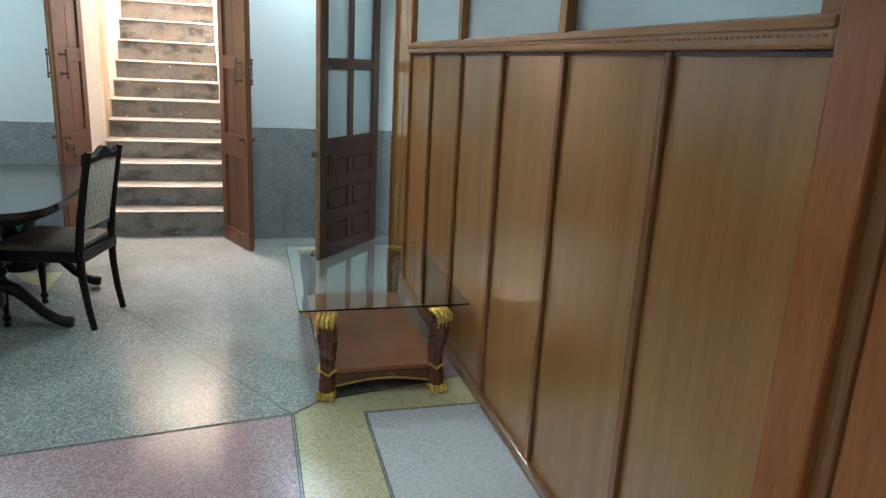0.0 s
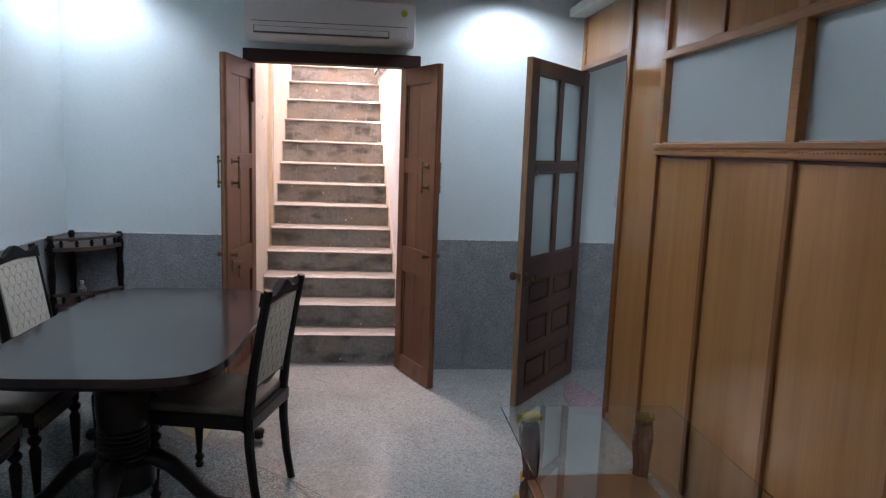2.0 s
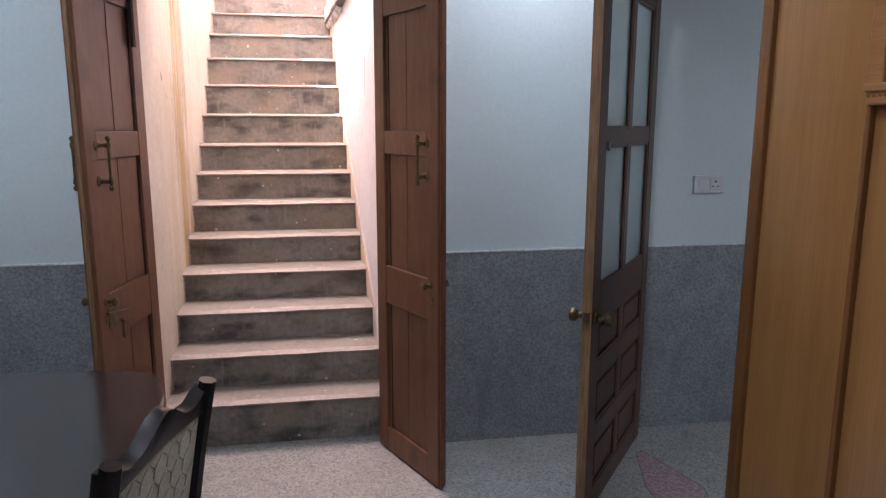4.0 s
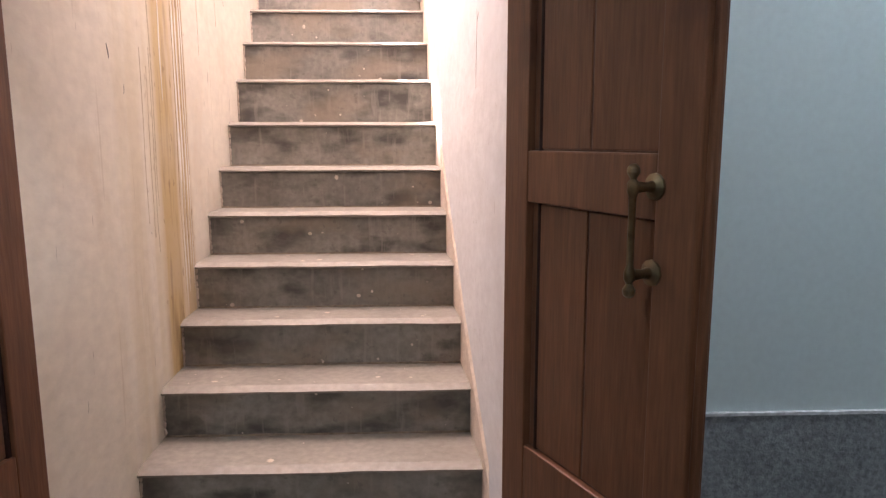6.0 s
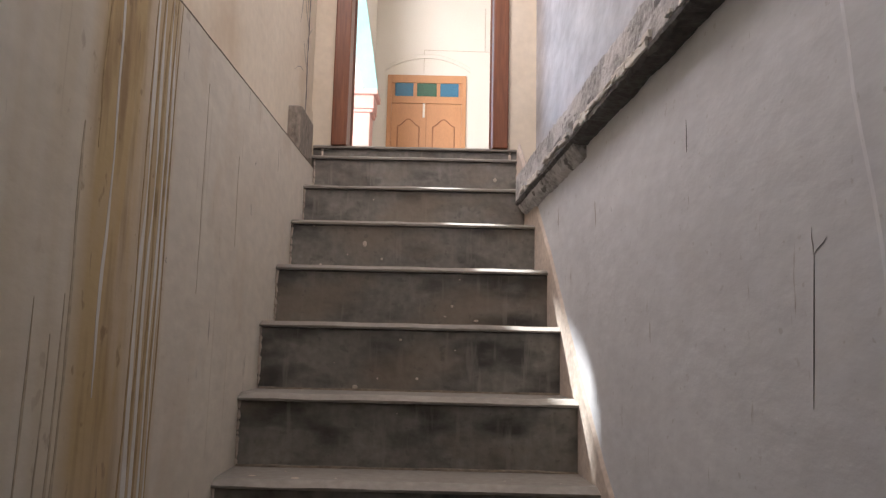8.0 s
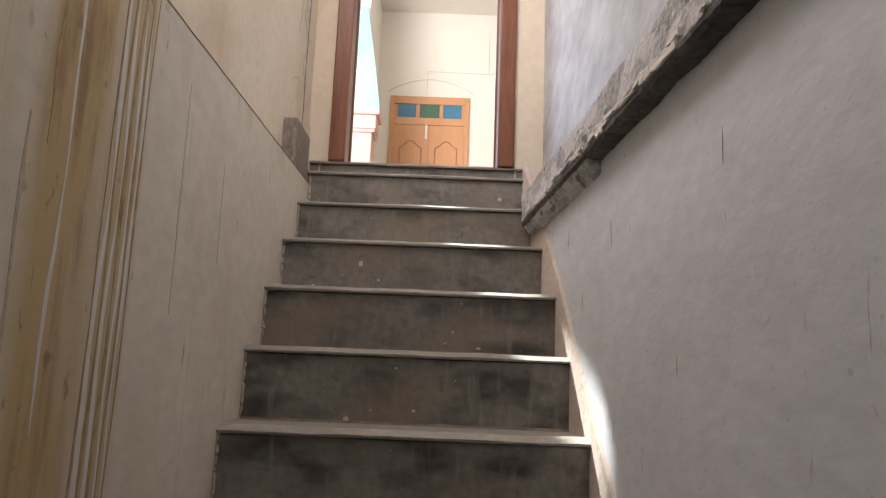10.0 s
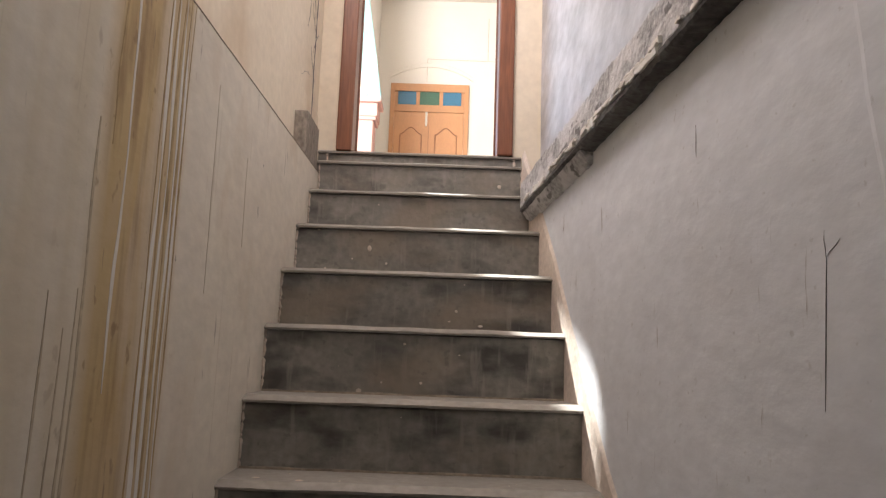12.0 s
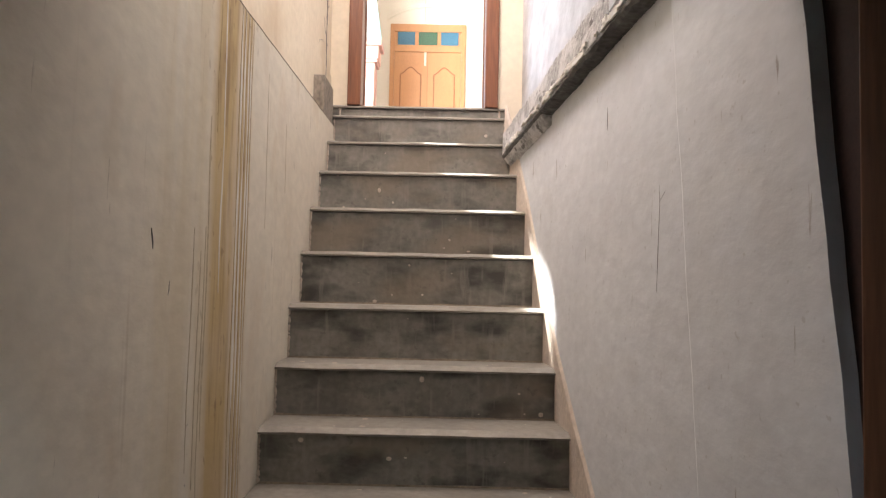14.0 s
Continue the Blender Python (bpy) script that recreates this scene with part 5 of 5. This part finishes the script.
# coffee table with lion legs and a glass top
ct = thing("coffee_table", pose(0.803, 4.105, 0), "carved mahogany coffee table with gilded lion feet", "coffee table")
LX, LY = 0.262, 0.545
top = thing("glass_top", pose(0.817, 4.152, 0.4355), "clear thin rectangular glass top on the coffee table", "glass top")
part("glass_sheet", box(B(), -0.41, 0.41, -0.60, 0.60, 0, 0.008, None, 0.002), M_GLASS, top)
for sx in (-1, 1):
    for sy in (-1, 1):
        px, py = sx * LX, sy * LY
        o = Vector((sx * 0.32, sy * 0.95, 0)).normalized()
        bm = B()
        path = [(0.015, 0.035, 0.040), (0.012, 0.08, 0.037), (0.002, 0.13, 0.033), (-0.004, 0.18, 0.034), (0.004, 0.24, 0.040), (0.018, 0.30, 0.046), (0.026, 0.345, 0.045), (0.024, 0.385, 0.040)]
        sweep(bm, [Vector((px, py, z)) + o * r for r, z, w in path], [w for r, z, w in path], 40, 0.95, Vector((1, 0, 0)))
        for v in bm.verts:  # carved flutes
            if 0.06 < v.co.z < 0.36:
                a = math.atan2(v.co.y - py, v.co.x - px)
                v.co.x += 0.0042 * math.cos(10 * a) * math.cos(a)
                v.co.y += 0.0042 * math.cos(10 * a) * math.sin(a)
        leg = part("leg", bm, M_MAHOG, ct, "fluted mahogany lion leg", True, 0.9)
        bm = B()
        for k in range(4):  # toes
            side = o.cross(Vector((0, 0, 1)))
            c = Vector((px, py, 0)) + o * 0.048 + side * (-0.033 + 0.022 * k)
            sweep(bm, [c - o * 0.035 + Vector((0, 0, 0.034)), c + Vector((0, 0, 0.030)), c + o * 0.014 + Vector((0, 0, 0.018)), c + o * 0.020 + Vector((0, 0, 0.008))], [0.014, 0.0145, 0.012, 0.006], 8)
        box(bm, px - 0.032, px + 0.032, py - 0.03, py + 0.03, 0.0, 0.022)
        part("paw", bm, M_GOLD, leg, "gilded lion paw", True, 0.9)
        bm = B()
        for k in range(4):  # gilded scroll fingers at the top
            side = o.cross(Vector((0, 0, 1)))
            c = Vector((px, py, 0)) + o * 0.045 + side * (-0.033 + 0.022 * k)
            sweep(bm, [c - o * 0.06 + Vector((0, 0, 0.418)), c - o * 0.02 + Vector((0, 0, 0.422)), c + o * 0.016 + Vector((0, 0, 0.412)), c + o * 0.026 + Vector((0, 0, 0.385)), c + o * 0.018 + Vector((0, 0, 0.35))], [0.012, 0.0135, 0.0135, 0.012, 0.007], 8)
        part("scroll", bm, M_GOLD, leg, "gilded scroll top", True, 0.9)
        bm = B()
        sweep(bm, [Vector((px - sx * 0.036, py + sy * 0.036, 0.155)), Vector((px, py + sy * 0.040, 0.125)), Vector((px + sx * 0.036, py + sy * 0.036, 0.15))], [0.006, 0.007, 0.006], 8)
        sweep(bm, [Vector((px + sx * 0.038, py + sy * 0.03, 0.15)), Vector((px + sx * 0.040, py, 0.125)), Vector((px + sx * 0.038, py - sy * 0.03, 0.15))], [0.006, 0.007, 0.006], 8)
        part("gilt_chevron", bm, M_GOLD, leg, "gilded chevron band", True)
part("shelf", box(B(), -LX - 0.015, LX + 0.015, -LY - 0.01, LY + 0.01, 0.118, 0.142, None, 0.006), M_SHELF, ct, "reddish mahogany shelf board")
for sy in (-1, 1):
    pts = [(-LX + 0.03, 0.118), (LX - 0.03, 0.118)] + [(LX - 0.03 - (2 * LX - 0.06) * u / 12, 0.055 + 0.028 * math.sin(math.pi * u / 12)) for u in range(13)]
    part("end_rail", prism(B(), pts[::-1], -0.011, 0.011, Matrix.Translation((0, sy * (LY + 0.005), 0)) @ UPRIGHT, 0.003), M_MAHOG, ct)
    bm = B()
    sweep(bm, [(LX - 0.03 - (2 * LX - 0.06) * u / 12, sy * (LY + 0.018), 0.059 + 0.028 * math.sin(math.pi * u / 12)) for u in range(13)], [0.005] * 13, 6)
    part("gilt_line", bm, M_GOLD, ct, "", True)
for sx in (-1, 1):
    part("side_rail", box(B(), sx * (LX + 0.008) - 0.011, sx * (LX + 0.008) + 0.011, -LY + 0.03, LY - 0.03, 0.07, 0.118, None, 0.004), M_MAHOG, ct)

# corner shelf
cs = thing("corner_shelf", pose(XL + 0.012, YW - 0.012, 0), "dark turned corner shelf with a small gallery rail", "shelf")


def quarter(r, n=10):
    return [(0, 0)] + [(r * math.sin(math.pi / 2 * i / n), -r * math.cos(math.pi / 2 * i / n)) for i in range(n + 1)]


R = 0.36
for z in (0.16, 0.52, 0.885):
    part("shelf_board", prism(B(), quarter(R), z, z + 0.024, None, 0.004), M_OLDSHELF, cs)
for z in (0.544, 0.909):  # low gallery rails on turned spindles
    part("gallery_rail", prism(B(), [(math.sin(math.pi / 2 * i / 12) * (R - 0.002), -math.cos(math.pi / 2 * i / 12) * (R - 0.002)) for i in range(13)] + [(math.sin(math.pi / 2 * i / 12) * (R - 0.032), -math.cos(math.pi / 2 * i / 12) * (R - 0.032)) for i in range(12, -1, -1)], z + 0.046, z + 0.062, None, 0.003), M_OLDSHELF, cs)
    for i in range(1, 6):
        a = math.pi / 2 * i / 6
        bm = B()
        lathe(bm, [(0.009, 0), (0.014, 0.006), (0.008, 0.013), (0.015, 0.024), (0.008, 0.036), (0.010, 0.047)], 10, Matrix.Translation(((R - 0.018) * math.sin(a), -(R - 0.018) * math.cos(a), z)))
        part("spindle", bm, M_EBONY, cs, "", True)
for x, y in ((R - 0.02, -0.028), (0.028, -R + 0.02), (0.028, -0.028)):
    bm = B()
    lathe(bm, [(r_ * 1.4, z_) for r_, z_ in ((0.014, 0), (0.018, 0.03), (0.013, 0.06), (0.018, 0.15), (0.018, 0.19), (0.012, 0.22), (0.017, 0.34), (0.012, 0.46), (0.018, 0.5), (0.018, 0.56), (0.012, 0.60), (0.017, 0.72), (0.012, 0.82), (0.018, 0.87), (0.018, 0.92), (0.012, 0.94), (0.018, 0.965), (0.010, 0.985))], 14, Matrix.Translation((x, y, 0)))
    part("turned_post", bm, M_EBONY, cs, "", True)

bottle = thing("bottle", pose(XL + 0.16, YW - 0.2, 0.544), "small grey metal bottle on the corner shelf", "bottle")
bm = B()
lathe(bm, [(0.026, 0), (0.028, 0.01), (0.028, 0.07), (0.012, 0.09), (0.010, 0.105)], 16)
part("bottle_body", bm, M_STEEL, bottle, "", True)
bm = B()
lathe(bm, [(0.012, 0.105), (0.012, 0.125)], 12)
part("cap", bm, M_SOCKET, bottle, "pale cap", True)
tray = tagged(part("dish", lathe(B(), [(0.05, 0), (0.075, 0.012), (0.08, 0.03), (0.074, 0.03), (0.05, 0.01)], 20), M_STEEL, None, "", True), "shallow steel dish on the corner shelf", "dish")
tray.matrix_world = pose(XL + 0.24, YW - 0.12, 0.544)

# cyan cloth tip hanging from the underside of the table
bm = B()
vs = [(0, 0, 0.0), (0.05, 0.004, 0.0), (0.052, 0.0, -0.05), (0.036, 0.003, -0.088), (0.020, 0.0, -0.105), (0.005, 0.004, -0.06)]
f = bm.faces.new([bm.verts.new(v) for v in vs])
ex = bmesh.ops.extrude_face_region(bm, geom=[f])
bmesh.ops.translate(bm, vec=(0.002, 0.006, 0), verts=[v for v in ex["geom"] if isinstance(v, bmesh.types.BMVert)])
tag = tagged(part("plastic_tag", bm, M_CYAN), "bright cyan plastic scrap hanging under the table", "tag")
tag.matrix_world = pose(-1.05, 4.68, 0.66)

# air conditioner over the stair door
AX0, AX1, AZ0 = -1.06, 0.048, 2.288
ac = thing("air_conditioner", pose(AX0, YW, AZ0), "white wall air conditioner with closed louvre", "air conditioner")
L = AX1 - AX0
prof = [(0, 0.02), (0, 0.29), (-0.17, 0.29), (-0.205, 0.26), (-0.212, 0.10), (-0.19, 0.035), (-0.12, 0.0), (-0.03, 0.0)]
bm = B()
prism(bm, [(y, z) for y, z in prof], 0, L, Matrix(((0, 0, 1, 0), (1, 0, 0, 0), (0, 1, 0, 0), (0, 0, 0, 1))), 0.008, 3)
part("body", bm, M_AC, ac, "", True, 0.6)
part("louvre_slot", box(B(), 0.06, L - 0.17, -0.208, -0.17, 0.035, 0.082, Matrix.Translation((0, 0.0, 0)), 0.004), M_AC_DARK, ac)
part("louvre", box(B(), 0.066, L - 0.176, -0.011, 0.0, -0.017, 0.017, Matrix.Translation((0, -0.204, 0.060)) @ Matrix.Rotation(radians(-18), 4, "X"), 0.003), M_AC, ac)
part("louvre", box(B(), 0.066, L - 0.176, -0.006, 0.0, -0.010, 0.010, Matrix.Translation((0, -0.190, 0.036)) @ Matrix.Rotation(radians(-35), 4, "X"), 0.002), M_AC, ac)
part("panel_seam", box(B(), 0.05, L - 0.05, -0.2135, -0.205, 0.108, 0.112), M_AC_DARK, ac)
part("display", box(B(), L - 0.15, L - 0.05, -0.206, -0.19, 0.055, 0.085, None, 0.003), M_SOCKET, ac)
lathe_bm = lathe(B(), [(0.022, 0), (0.022, 0.002)], 18, Matrix.Translation((L - 0.075, -0.2118, 0.20)) @ Matrix.Rotation(math.pi / 2, 4, "X"))
part("energy_sticker", lathe_bm, mat("sticker_yellow_green", (0.55, 0.6, 0.08), None, 0.5, 9), ac, "round yellow-green sticker")
bm = B()
sweep(bm, [(-0.012, -0.06, 0.03), (-0.02, -0.05, 0.07), (-0.012, -0.04, 0.12)], [0.008, 0.008, 0.008], 8)
part("side_clip", bm, M_AC, ac, "", True)

# socket on the wall of the side room
sk = thing("wall_socket", pose(1.553, YW, 1.282) @ Matrix.Diagonal((1.28, 1, 1.06, 1)), "white switch and socket plate on the wall", "socket")
part("plate", box(B(), 0, 0.13, -0.012, 0, -0.045, 0.04, None, 0.004), M_SOCKET, sk)
part("switch", box(B(), 0.018, 0.058, -0.016, -0.011, -0.025, 0.02, None, 0.003), M_SOCKET, sk)
part("outlet", box(B(), 0.068, 0.115, -0.0145, -0.011, -0.03, 0.025, None, 0.003), M_SOCKET, sk)
for k, (x, z, r) in enumerate(((0.0915, 0.010, 0.0045), (0.080, -0.012, 0.0035), (0.103, -0.012, 0.0035))):
    part("pin_hole", lathe(B(), [(r, 0), (r, 0.001)], 10, Matrix.Translation((x, -0.0146, z)) @ Matrix.Rotation(math.pi / 2, 4, "X")), M_CABLE, sk)

# ceiling lights: two inferred by the back wall, five added as fill
for i, (x, y) in enumerate(DOWN):
    dl = thing("ceiling_light", pose(x, y, CEIL), "small round recessed white ceiling light, assumed out of view", "light", "ceiling lights")
    bm = lathe(B(), [(0.055, -0.008), (0.075, -0.008), (0.08, -0.002), (0.08, 0.002), (0.055, 0.002)], 24)
    part("ring", bm, M_AC, dl, "", True)
    part("diffuser", lathe(B(), [(0.054, 0.0), (0.054, 0.002)], 24), M_LAMP, dl)
